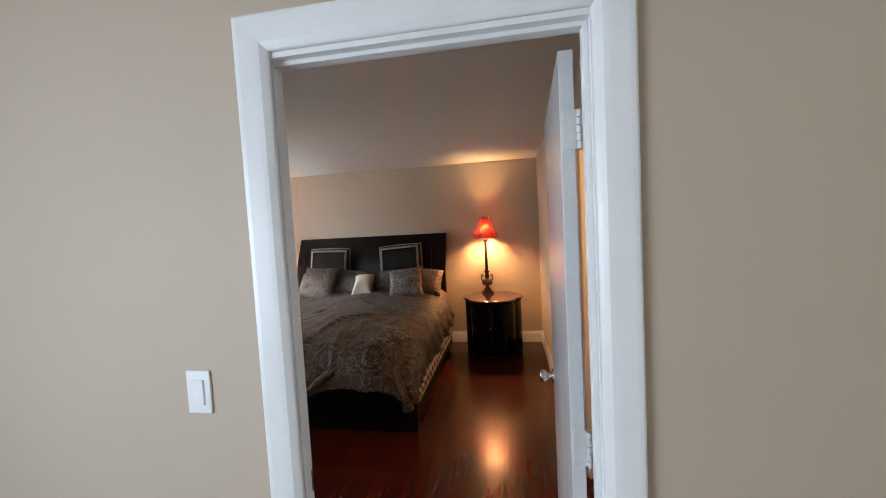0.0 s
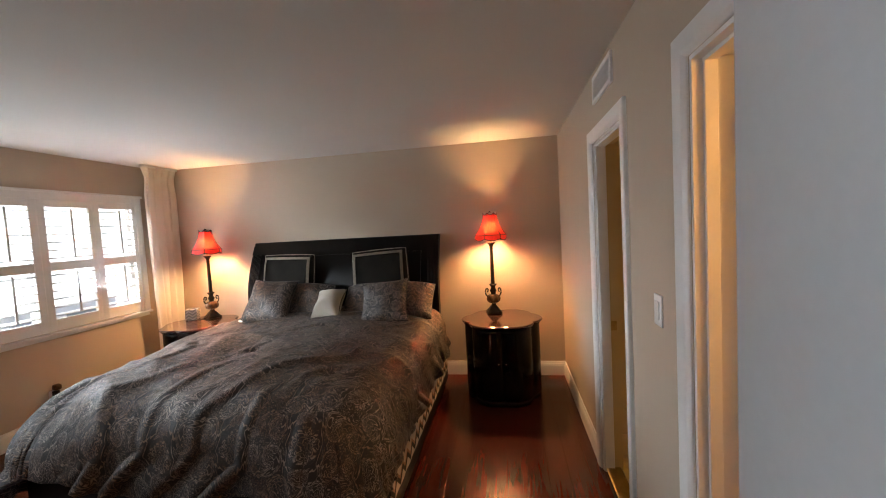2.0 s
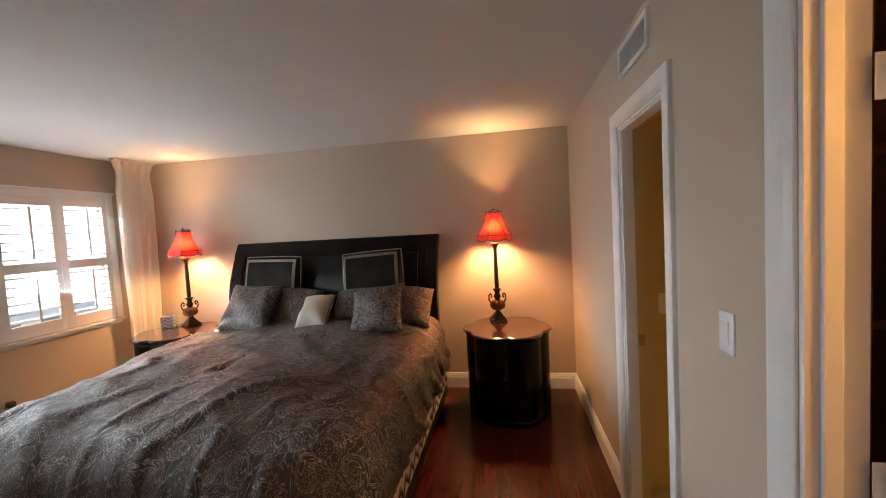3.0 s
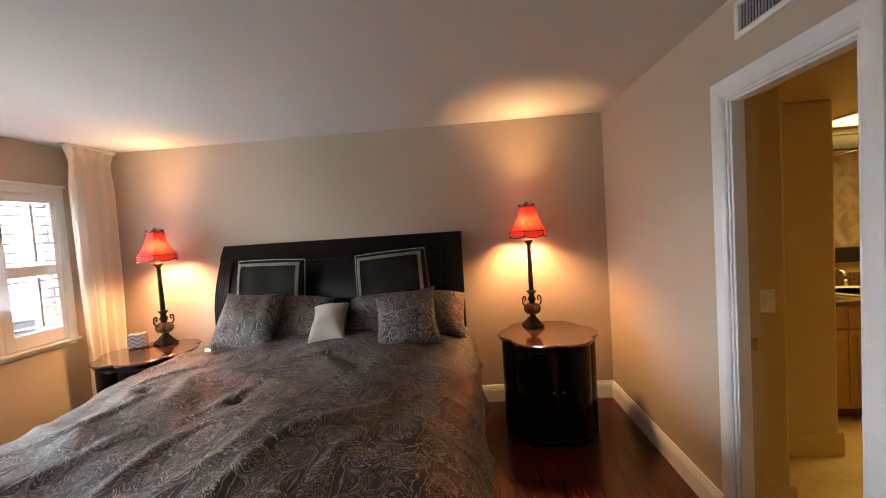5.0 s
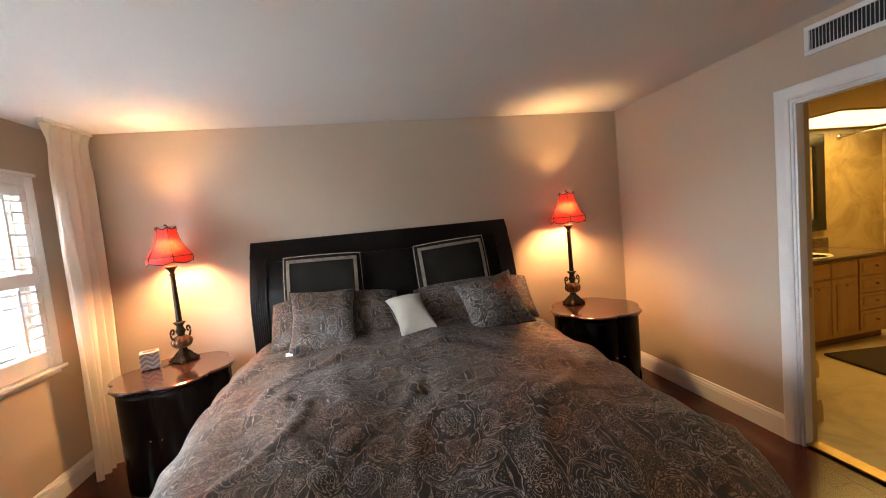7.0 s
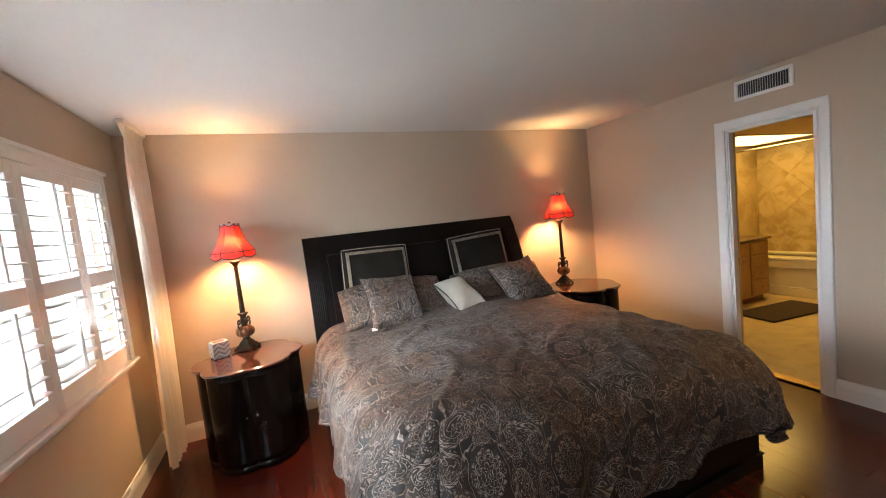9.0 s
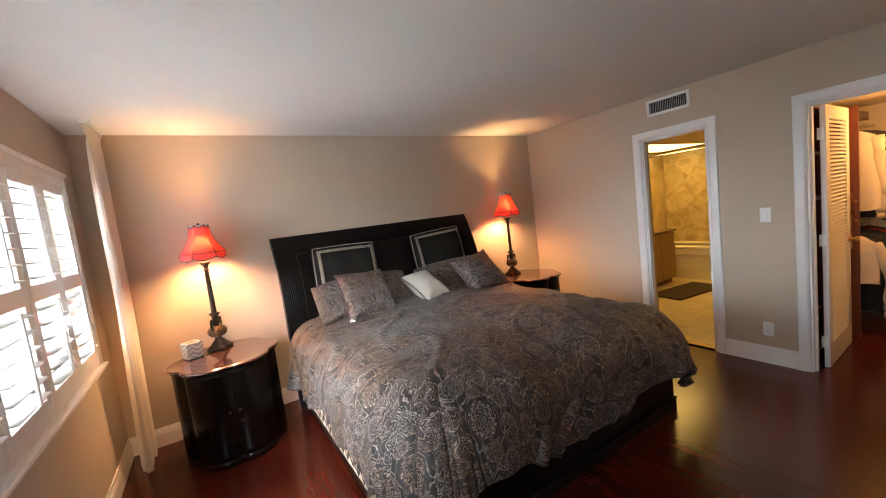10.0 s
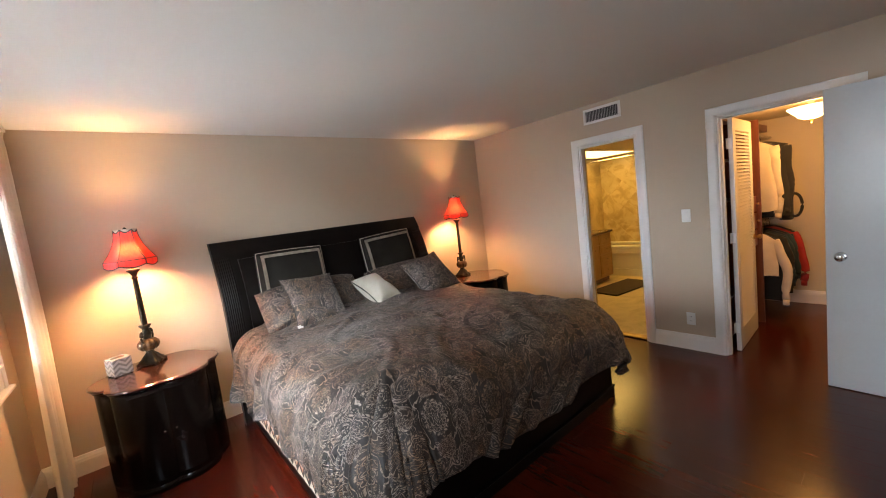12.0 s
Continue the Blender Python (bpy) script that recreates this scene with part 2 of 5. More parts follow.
        if k == 0:
            best, angle, kind = d, a, M("MULTIPLY", M("LESS_THAN", d, 50.0), 0.1)
        else:
            won = M("LESS_THAN", d, best)
            angle = M("ADD", angle, M("MULTIPLY", won, M("SUBTRACT", a, angle)))
            kind = M("MAXIMUM", M("MULTIPLY", kind, M("SUBTRACT", 1.0, won)), M("MULTIPLY", won, 0.1 + 0.2 * k))
            best = M("MINIMUM", best, d)
    d = M("MULTIPLY", best, 0.5)
    beads = ramp(nt, M("SINE", M("MULTIPLY", angle, 16.0)), [(0.45, B0), (0.75, W0)])
    rims = ramp(nt, d, [(0.325, B0), (0.336, W0), (0.346, W0), (0.357, B0), (0.458, B0), (0.470, W0), (0.494, W0), (0.506, B0)])
    drawn = M("MAXIMUM", rims, M("MULTIPLY", band(d, 0.380, 0.388, 0.428, 0.436), beads))
    drawn = M("MAXIMUM", drawn, M("MULTIPLY", band(d, 0.530, 0.545, 0.600, 0.640), M("SUBTRACT", 1.0, beads)))
    heart = ramp(nt, M("SINE", M("ADD", M("MULTIPLY", d, 36.0), M("MULTIPLY", M("SINE", M("MULTIPLY", angle, 5.0)), 2.2))), [(0.66, B0), (0.88, W0)])
    drawn = M("MAXIMUM", drawn, M("MULTIPLY", heart, M("LESS_THAN", d, 0.305)))
    ink = mix(nt, ramp(nt, d, [(0.63, W0), (0.67, B0)]), ink, drawn)
    dye = ramp(nt, kind, [(0.18, (0.052, 0.051, 0.056)), (0.22, (0.074, 0.042, 0.025)), (0.42, (0.016, 0.015, 0.016)), (0.62, (0.062, 0.048, 0.036)), (0.85, (0.070, 0.038, 0.026))])
    ground = mix(nt, M("MULTIPLY", ramp(nt, d, [(0.50, W0), (0.54, B0)]), 0.75), ground, dye)
    brk = ramp(nt, noise_tex(nt, v, 55 / size, 4, 0.65).outputs[0], [(0.36, (0.05, 0.05, 0.05)), (0.52, W0)])
    ink = M("MULTIPLY", ink, brk)
    thread = ramp(nt, cloud, [(0.40, (0.88, 0.865, 0.845)), (0.48, (0.76, 0.70, 0.62)), (0.56, (0.56, 0.39, 0.24)), (0.64, (0.78, 0.69, 0.58))])
    weave = noise_tex(nt, v, 330, 2)
    c = mix(nt, M("MULTIPLY", ink, 0.88), ground, thread)
    c = mix(nt, 0.4, c, ramp(nt, weave.outputs[0], [(0.3, (0.55, 0.55, 0.55)), (0.7, (1.35, 1.35, 1.35))]), "MULTIPLY")
    nt.links.new(mix(nt, 1.0, c, tint, "MULTIPLY"), bs.inputs["Base Color"])
    nt.links.new(M("SUBTRACT", 0.52, M("MULTIPLY", ink, 0.18)), bs.inputs["Roughness"])
    bs.inputs["Sheen Weight"].default_value = 0.05
    bs.inputs["Sheen Roughness"].default_value = 0.4
    crease = noise_tex(nt, v, 6.5, 4, 0.6, 0.8)
    h = M("ADD", M("MULTIPLY", crease.outputs[0], 1.5), M("ADD", M("MULTIPLY", ink, 0.14), M("MULTIPLY", weave.outputs[0], 0.2)))
    bump(nt, bs, h, 0.75, 0.010)
    return m


PAISLEY = paisley("paisley_jacquard", 0.88, (0.43, 0.362, 0.322))
PAISLEYSHAM = paisley("paisley_sham", 0.62, (0.47, 0.41, 0.375))


def zigzag():
    m, nt, bs = nodes_of("striped_bed_skirt")
    v = coord(nt, (1, 1, 1), "UV")
    sep = nt.nodes.new("ShaderNodeSeparateXYZ")
    nt.links.new(v, sep.inputs[0])
    tri = maths(nt, "PINGPONG", maths(nt, "MULTIPLY", sep.outputs[0], 9.0), 0.5)
    f = maths(nt, "FRACT", maths(nt, "ADD", maths(nt, "MULTIPLY", sep.outputs[1], 9.0), tri))
    c = ramp(nt, f, [(0.0, (0.62, 0.53, 0.42)), (0.50, (0.62, 0.53, 0.42)), (0.54, (0.03, 0.025, 0.022)), (0.80, (0.03, 0.025, 0.022)), (0.84, (0.40, 0.22, 0.13)), (1.0, (0.40, 0.22, 0.13))])
    nt.links.new(c, bs.inputs["Base Color"])
    bs.inputs["Roughness"].default_value = 0.8
    bump(nt, bs, noise_tex(nt, v, 200, 2).outputs[0], 0.2)
    return m


ZIGZAG = zigzag()


def marble(name, dark, mid, light, rough):
    m, nt, bs = nodes_of(name)
    v = coord(nt)
    w = noise_tex(nt, v, 2.2, 6, 0.65, 1.4)
    c = ramp(nt, w.outputs[0], [(0.32, dark), (0.5, mid), (0.68, light)])
    nt.links.new(c, bs.inputs["Base Color"])
    bs.inputs["Roughness"].default_value = rough
    bump(nt, bs, noise_tex(nt, v, 40, 3).outputs[0], 0.04)
    return m


BATHFLOOR = marble("cream_floor_stone", (0.46, 0.36, 0.19), (0.60, 0.48, 0.27), (0.67, 0.55, 0.32), 0.38)
BATHTILE = marble("veined_wall_stone", (0.34, 0.24, 0.10), (0.50, 0.38, 0.18), (0.58, 0.46, 0.24), 0.30)


def chevron():
    m, nt, bs = nodes_of("grey_chevron_card")
    v = coord(nt)
    sep = nt.nodes.new("ShaderNodeSeparateXYZ")
    nt.links.new(v, sep.inputs[0])
    sxy = maths(nt, "ADD", sep.outputs[0], sep.outputs[1])
    tri = maths(nt, "PINGPONG", maths(nt, "MULTIPLY", sxy, 13.0), 0.5)
    f = maths(nt, "FRACT", maths(nt, "ADD", maths(nt, "MULTIPLY", sep.outputs[2], 30.0), maths(nt, "MULTIPLY", tri, 1.7)))
    c = ramp(nt, f, [(0.0, (0.46, 0.44, 0.42)), (0.45, (0.43, 0.41, 0.39)), (0.52, (0.20, 0.19, 0.185)), (0.92, (0.24, 0.23, 0.22)), (1.0, (0.46, 0.44, 0.42))])
    nt.links.new(c, bs.inputs["Base Color"])
    bs.inputs["Roughness"].default_value = 0.5
    return m


TISSUE = chevron()


def shade_fabric():
    m, nt, bs = nodes_of("red_silk_shade")
    v = coord(nt, (1, 1, 0.15))
    n = noise_tex(nt, v, 90, 3)
    c = ramp(nt, n.outputs[0], [(0.3, (0.46, 0.022, 0.020)), (0.7, (0.60, 0.042, 0.034))])
    out = nt.nodes["Material Output"]
    tr = nt.nodes.new("ShaderNodeBsdfTranslucent")
    nt.links.new(c, tr.inputs[0])
    nt.links.new(c, bs.inputs["Base Color"])
    bs.inputs["Roughness"].default_value = 0.7
    mx = nt.nodes.new("ShaderNodeMixShader")
    mx.inputs[0].default_value = 0.021
    nt.links.new(bs.outputs[0], mx.inputs[1])
    nt.links.new(tr.outputs[0], mx.inputs[2])
    thin = nt.nodes.new("ShaderNodeBsdfRefraction")
    thin.inputs["Color"].default_value = (1.0, 0.36, 0.16, 1)
    thin.inputs["Roughness"].default_value, thin.inputs["IOR"].default_value = 0.80, 1.35
    m2 = nt.nodes.new("ShaderNodeMixShader")
    m2.inputs[0].default_value = 0.0038
    nt.links.new(mx.outputs[0], m2.inputs[1])
    nt.links.new(thin.outputs[0], m2.inputs[2])
    nt.links.new(m2.outputs[0], out.inputs[0])
    return m


SHADE = shade_fabric()


def glow(name, colour, strength):
    m, nt, bs = nodes_of(name)
    bs.inputs["Base Color"].default_value = (*[min(1, c) for c in colour], 1)
    bs.inputs["Emission Color"].default_value = (*colour, 1)
    bs.inputs["Emission Strength"].default_value = strength
    return m


OUTSIDE = glow("overcast_brightness", (0.95, 0.98, 1.0), 1.45)
BULB = glow("bulb_glow", (1.0, 0.66, 0.32), 75)
LAMPGLASS = glow("lit_frosted_glass", (1.0, 0.80, 0.45), 3.0)
DIFFUSER = glow("lit_ceiling_diffuser", (1.0, 0.78, 0.34), 1.7)


def mirror_material():
    m, nt, bs = nodes_of("mirror_silver")
    bs.inputs["Base Color"].default_value = (0.9, 0.9, 0.88, 1)
    bs.inputs["Metallic"].default_value, bs.inputs["Roughness"].default_value = 1.0, 0.02
    return m


MIRROR = mirror_material()


def glass_material():
    m, nt, bs = nodes_of("window_glass")
    bs.inputs["Base Color"].default_value = (1, 1, 1, 1)
    bs.inputs["Roughness"].default_value = 0.0
    bs.inputs["Transmission Weight"].default_value = 1.0
    bs.inputs["IOR"].default_value = 1.1
    return m


GLASS = glass_material()


# ---- building helpers ----
def mesh_of(name, bm, material, smooth=False):
    me = bpy.data.meshes.new(name)
    bm.normal_update()
    bm.to_mesh(me)
    bm.free()
    me.materials.append(material)
    if smooth:
        for p in me.polygons:
            p.use_smooth = True
    return me


def part(name, bm, material, parent, label="", smooth=False):
    ob = new(name, mesh_of(name, bm, material, smooth))
    ob.parent = parent
    return tagged(ob, label)


def thing(name, at, label, category, group="", turn=0.0):
    ob = new(name)
    ob.empty_display_size = 0.1
    ob.matrix_basis = pose(*at, 0, 0, turn)
    return tagged(ob, label, category, group)


def structure(name, bm, material, label, category, smooth=False):
    return tagged(new(name, mesh_of(name, bm, material, smooth)), label, category, "", "structure")


def box(x0, x1, y0, y1, z0, z1, r=0.0, seg=2, bm=None):
    """A box with rounded edges, alone or added to a bmesh."""
    b = bmesh.new()
    bmesh.ops.create_cube(b, size=1.0)
    for v in b.verts:
        v.co = Vector((x0 + (v.co.x + 0.5) * (x1 - x0), y0 + (v.co.y + 0.5) * (y1 - y0), z0 + (v.co.z + 0.5) * (z1 - z0)))
    if r:
        bmesh.ops.bevel(b, geom=b.edges[:], offset=r, segments=seg, affect="EDGES", profile=0.5)
    if bm is None:
        return b
    return join(bm, b)


def join(bm, other):
    me = bpy.data.meshes.new("joined")
    other.to_mesh(me)
    other.free()
    bm.from_mesh(me)
    bpy.data.meshes.remove(me)
    return bm


def lathe(profile, seg=32, ribs=0, depth=0.0, bm=None, square=0.0):
    """Turns (radius, height) pairs round z; ribs flute the sides, square pulls the round towards a square."""
    b = bm or bmesh.new()
    rings = []
    for r, z in profile:
        ring = []
        for i in range(seg):
            a = 2 * math.pi * i / seg
            k = 1 + (depth * math.cos(ribs * a) if ribs else 0)
            if square:
                k *= 1 + square * (1 / max(abs(math.cos(a)), abs(math.sin(a))) - 1)
            ring.append(b.verts.new((r * k * math.cos(a), r * k * math.sin(a), z)))
        rings.append(ring)
    for lo, hi in zip(rings, rings[1:]):
        for i in range(seg):
            j = (i + 1) % seg
            b.faces.new((lo[i], lo[j], hi[j], hi[i]))
    b.faces.new(list(reversed(rings[0])))
    b.faces.new(rings[-1])
    return b


def tube(points, r, seg=8, bm=None, closed=False):
    """A round bar along points."""
    b = bm or bmesh.new()
    pts = [Vector(p) for p in points]
    n = len(pts)
    rings = []
    for i, p in enumerate(pts):
        d = (pts[(i + 1) % n] - pts[i - 1]) if closed else (pts[min(i + 1, n - 1)] - pts[max(i - 1, 0)])
        d.normalize()
        q = d.to_track_quat("Z", "Y")
        rr = r[i] if isinstance(r, (list, tuple)) else r
        rings.append([b.verts.new(p + q @ Vector((rr * math.cos(2 * math.pi * k / seg), rr * math.sin(2 * math.pi * k / seg), 0))) for k in range(seg)])
    pairs = list(zip(rings, rings[1:])) + ([(rings[-1], rings[0])] if closed else [])
    for lo, hi in pairs:
        for k in range(seg):
            b.faces.new((lo[k], lo[(k + 1) % seg], hi[(k + 1) % seg], hi[k]))
    if not closed:
        b.faces.new(list(reversed(rings[0])))
        b.faces.new(rings[-1])
    return b


def extrude_profile(profile, a, b_, to):
    """Sweeps a closed profile of (out, up) pairs from a to b_; to(out, up, along) gives the place."""
    bm = bmesh.new()
    r0 = [bm.verts.new(to(o, u, a)) for o, u in profile]
    r1 = [bm.verts.new(to(o, u, b_)) for o, u in profile]
    n = len(profile)
    for i in range(n):
        j = (i + 1) % n
        bm.faces.new((r0[i], r0[j], r1[j], r1[i]))
    bm.faces.new(list(reversed(r0)))
    bm.faces.new(r1)
    bmesh.ops.recalc_face_normals(bm, faces=bm.faces[:])
    return bm


def grid_surface(nu, nv, f, uvf=None):
    """A sheet of nu x nv quads, placed by f(u, v) with u, v from 0 to 1."""
    bm = bmesh.new()
    uv = bm.loops.layers.uv.new("UVMap")
    vs = [[bm.verts.new(f(i / nu, j / nv)) for j in range(nv + 1)] for i in range(nu + 1)]
    for i in range(nu):
        for j in range(nv):
            face = bm.faces.new((vs[i][j], vs[i + 1][j], vs[i + 1][j + 1], vs[i][j + 1]))
            if uvf:
                for lp, (a, c) in zip(face.loops, ((i, j), (i + 1, j), (i + 1, j + 1), (i, j + 1))):
                    lp[uv].uv = uvf(a / nu, c / nv)
    return bm


# ---- the rooms: plan ----
XW, XE, YN, YS, H = -3.65, 0.885, 5.83, 1.60, 2.44
XE2, YS2 = 1.00, 1.517
CLO0, CLO1, BTH0, BTH1, OPEN_H = 2.30, 3.062, 3.707, 4.303, 2.045
ENT0, ENT1, ENT_H = -0.100, 0.685, 2.06
WIN0, WIN1, WINB, WINT = 3.60, 5.42, 0.86, 2.03
C_XB, C_Y0, C_Y1, C_H = 2.85, 1.75, 3.46, 2.12
B_XB, B_Y0, B_Y1, B_H = 4.25, 3.56, 5.85, 2.16

wn = box(XW - 0.15, XE2, YN, YN + 0.12, 0, H)
structure("wall_north", wn, WALL, "warm beige painted bedroom wall behind the bed", "wall")
W20, W21 = 1.88, 3.22
ww = box(XW - 0.15, XW, YS2, W20, 0, H)
box(XW - 0.15, XW, W21, WIN0, 0, H, bm=ww)
box(XW - 0.15, XW, W20, W21, 0, WINB, bm=ww)
box(XW - 0.15, XW, W20, W21, WINT, H, bm=ww)
box(XW - 0.15, XW, WIN1, YN, 0, H, bm=ww)
box(XW - 0.15, XW, WIN0, WIN1, 0, WINB, bm=ww)
box(XW - 0.15, XW, WIN0, WIN1, WINT, H, bm=ww)
structure("wall_west", ww, WALL, "warm beige painted wall with a wide window", "wall")
we = box(XE, XE2, YS2, CLO0, 0, H)
box(XE, XE2, CLO0, CLO1, OPEN_H, H, bm=we)
box(XE, XE2, CLO1, BTH0, 0, H, bm=we)
box(XE, XE2, BTH0, BTH1, OPEN_H, H, bm=we)
box(XE, XE2, BTH1, YN, 0, H, bm=we)
structure("wall_east", we, WALL, "warm beige painted wall with two doorways", "wall")
ws = box(XW, ENT0, YS2, YS, 0, H)
box(ENT1, XE, YS2, YS, 0, H, bm=ws)
box(ENT0, ENT1, YS2, YS, ENT_H, H, bm=ws)
structure("wall_south", ws, WALL, "pale beige painted wall with the entry doorway", "wall")
structure("ceiling", box(XW - 0.15, XE2, YS2, YN + 0.12, H, H + 0.1), CEIL, "flat off-white painted bedroom ceiling", "ceiling")

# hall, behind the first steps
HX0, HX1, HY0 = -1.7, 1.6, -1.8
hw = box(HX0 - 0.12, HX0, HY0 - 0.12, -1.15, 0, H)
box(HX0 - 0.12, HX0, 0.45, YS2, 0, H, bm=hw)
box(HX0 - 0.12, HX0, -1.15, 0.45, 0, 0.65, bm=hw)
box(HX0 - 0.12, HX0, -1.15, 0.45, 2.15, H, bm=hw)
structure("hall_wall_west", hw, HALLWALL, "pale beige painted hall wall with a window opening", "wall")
structure("hall_wall_east", box(HX1, HX1 + 0.12, HY0 - 0.12, YS2, 0, H), HALLWALL, "pale beige painted hall wall", "wall")
structure("hall_wall_south", box(HX0, HX1, HY0 - 0.12, HY0, 0, H), HALLWALL, "pale beige painted hall wall", "wall")
structure("hall_wall_north", box(XE2, HX1, YS2, YS2 + 0.1, 0, H), WALL, "pale beige painted hall wall", "wall")
structure("hall_ceiling", box(HX0 - 0.12, HX1 + 0.12, HY0 - 0.12, YS2, H, H + 0.1), CEIL, "flat off-white painted hall ceiling", "ceiling")

# closet
structure("closet_wall_east", box(C_XB, C_XB + 0.1, C_Y0 - 0.1, C_Y1, 0, H), CLOSETWALL, "cream painted closet wall", "wall")
structure("closet_wall_south", box(XE2, C_XB, C_Y0 - 0.1, C_Y0, 0, H), CLOSETWALL, "cream painted closet wall", "wall")
structure("closet_wall_north", box(XE2, C_XB + 0.1, C_Y1, B_Y0, 0, H), CLOSETWALL, "cream painted wall between closet and bathroom", "wall")
structure("closet_ceiling", box(XE2, C_XB, C_Y0, C_Y1, C_H, C_H + 0.08), CLOSETWALL, "low cream painted closet ceiling", "ceiling")

# bathroom
structure("bath_wall_east", box(B_XB, B_XB + 0.1, B_Y0, B_Y1 + 0.1, 0, H), BATHTILE, "golden veined stone bathroom wall", "wall")
structure("bath_wall_north", box(XE2, B_XB, B_Y1, B_Y1 + 0.1, 0, H), BATHTILE, "golden veined stone wall behind the vanity", "wall")
structure("bath_wall_south", box(C_XB + 0.1, B_XB, B_Y0 - 0.1, B_Y0, 0, H), YELLOWWALL, "golden painted bathroom wall", "wall")
structure("bath_ceiling", box(XE2, B_XB, B_Y0, B_Y1, B_H, B_H + 0.08), YELLOWWALL, "low golden painted bathroom ceiling", "ceiling")
structure("bath_wall_return", box(XE2, 1.25, 4.45, B_Y1, 0, B_H, 0.025, 4), YELLOWWALL, "golden painted wall with a rounded corner", "wall")
structure("bath_wall_stub", box(1.25, 1.90, 4.92, B_Y1, 0, B_H, 0.025, 4), YELLOWWALL, "golden painted wall stub with a rounded corner", "wall")

# ---- trim: baseboards, casings, jambs ----
BASE_PROFILE = [(0, 0), (0.016, 0), (0.016, 0.105), (0.013, 0.118), (0.013, 0.124), (0.008, 0.136), (0.006, 0.150), (0, 0.152)]


def baseboard(name, a, b, to, material=TRIM):
    bm = extrude_profile(BASE_PROFILE, a, b, to)
    return structure(name, bm, material, "white painted moulded baseboard", "baseboard")


def along_y(x, side):
    return lambda o, u, t: (x + side * o, t, u)


def along_x(y, side):
    return lambda o, u, t: (t, y + side * o, u)


CAS = 0.072
baseboard("baseboard_north", XW, XE, along_x(YN, -1))
baseboard("baseboard_west", YS, YN - 0.017, along_y(XW, 1))
baseboard("baseboard_east_1", YS, CLO0 - CAS, along_y(XE, -1))
baseboard("baseboard_east_2", CLO1 + CAS, BTH0 - CAS, along_y(XE, -1))
baseboard("baseboard_east_3", BTH1 + CAS, YN - 0.017, along_y(XE, -1))
baseboard("baseboard_south", XW + 0.017, ENT0 - CAS, along_x(YS, 1))
baseboard("baseboard_hall", HX0, ENT0 - CAS, along_x(YS2, -1))
baseboard("baseboard_closet_east", C_Y0, C_Y1, along_y(C_XB, -1))
baseboard("baseboard_bath_return", XE2 + 0.02, 1.262, along_x(4.45, -1), YELLOWWALL)
baseboard("baseboard_bath_stub", 1.25, 1.912, along_x(4.92, -1), YELLOWWALL)

# casing section: (across, out); thick outer band, bead and a bevelled inner edge
CAS_PROFILE = [(0, 0), (0, 0.016), (0.004, 0.019), (0.012, 0.020), (0.046, 0.018), (0.056, 0.0165), (0.064, 0.012), (0.070, 0.008), (CAS, 0.005), (CAS, 0)]


def casing(name, lo, hi, top, place, label, k=1.0):
    """Door casing round an opening from lo to hi, mitred at the head. place(along, out, up)."""
    bm = bmesh.new()
    rows = []
    for corner in range(4):
        ring = []
        for across, out in CAS_PROFILE:
            d = (CAS - across) * k
            if corner == 0:
                p = place(lo - d, out, 0)
            elif corner == 1:
                p = place(lo - d, out, top + d)
            elif corner == 2:
                p = place(hi + d, out, top + d)
            else:
                p = place(hi + d, out, 0)
            ring.append(bm.verts.new(p))
        rows.append(ring)
    n = len(CAS_PROFILE)
    for r0, r1 in zip(rows, rows[1:]):
        for i in range(n):
            j = (i + 1) % n
            bm.faces.new((r0[i], r0[j], r1[j], r1[i]))
    bm.faces.new(rows[0])
    bm.faces.new(list(reversed(rows[-1])))
    bmesh.ops.recalc_face_normals(bm, faces=bm.faces[:])
    return structure(name, bm, TRIM, label, "door casing")


casing("trim_closet", CLO0, CLO1, OPEN_H, lambda a, o, u: (XE - o, a, u), "white painted moulded closet door casing")
casing("trim_bath", BTH0, BTH1, OPEN_H, lambda a, o, u: (XE - o, a, u), "white painted moulded bathroom door casing")
CAS_K = 1.18
casing("trim_entry_hall", ENT0 + 0.035, ENT1 - 0.012, ENT_H, lambda a, o, u: (a, YS2 - o, u), "white painted moulded entry door casing", CAS_K)
casing("trim_entry_room", ENT0, ENT1 + 0.004, ENT_H, lambda a, o, u: (a, YS + o, u), "white painted moulded entry door casing")


def jamb_y(name, x0, x1, lo, hi, top, stop_x, stop_w=0.035, material=TRIM):
    bm = box(x0, x1, lo - 0.002, lo + 0.014, 0, top)
    box(x0, x1, hi - 0.014, hi + 0.002, 0, top, bm=bm)
    box(x0, x1, lo + 0.014, hi - 0.014, top - 0.014, top + 0.002, bm=bm)
    box(stop_x, stop_x + stop_w, lo + 0.014, lo + 0.026, 0, top - 0.014, 0.002, bm=bm)
    box(stop_x, stop_x + stop_w, hi - 0.026, hi - 0.014, 0, top - 0.014, 0.002, bm=bm)
    box(stop_x, stop_x + stop_w, lo + 0.026, hi - 0.026, top - 0.026, top - 0.014, 0.002, bm=bm)
    return structure(name, bm, material, "white painted door jamb with a stop strip", "door jamb")


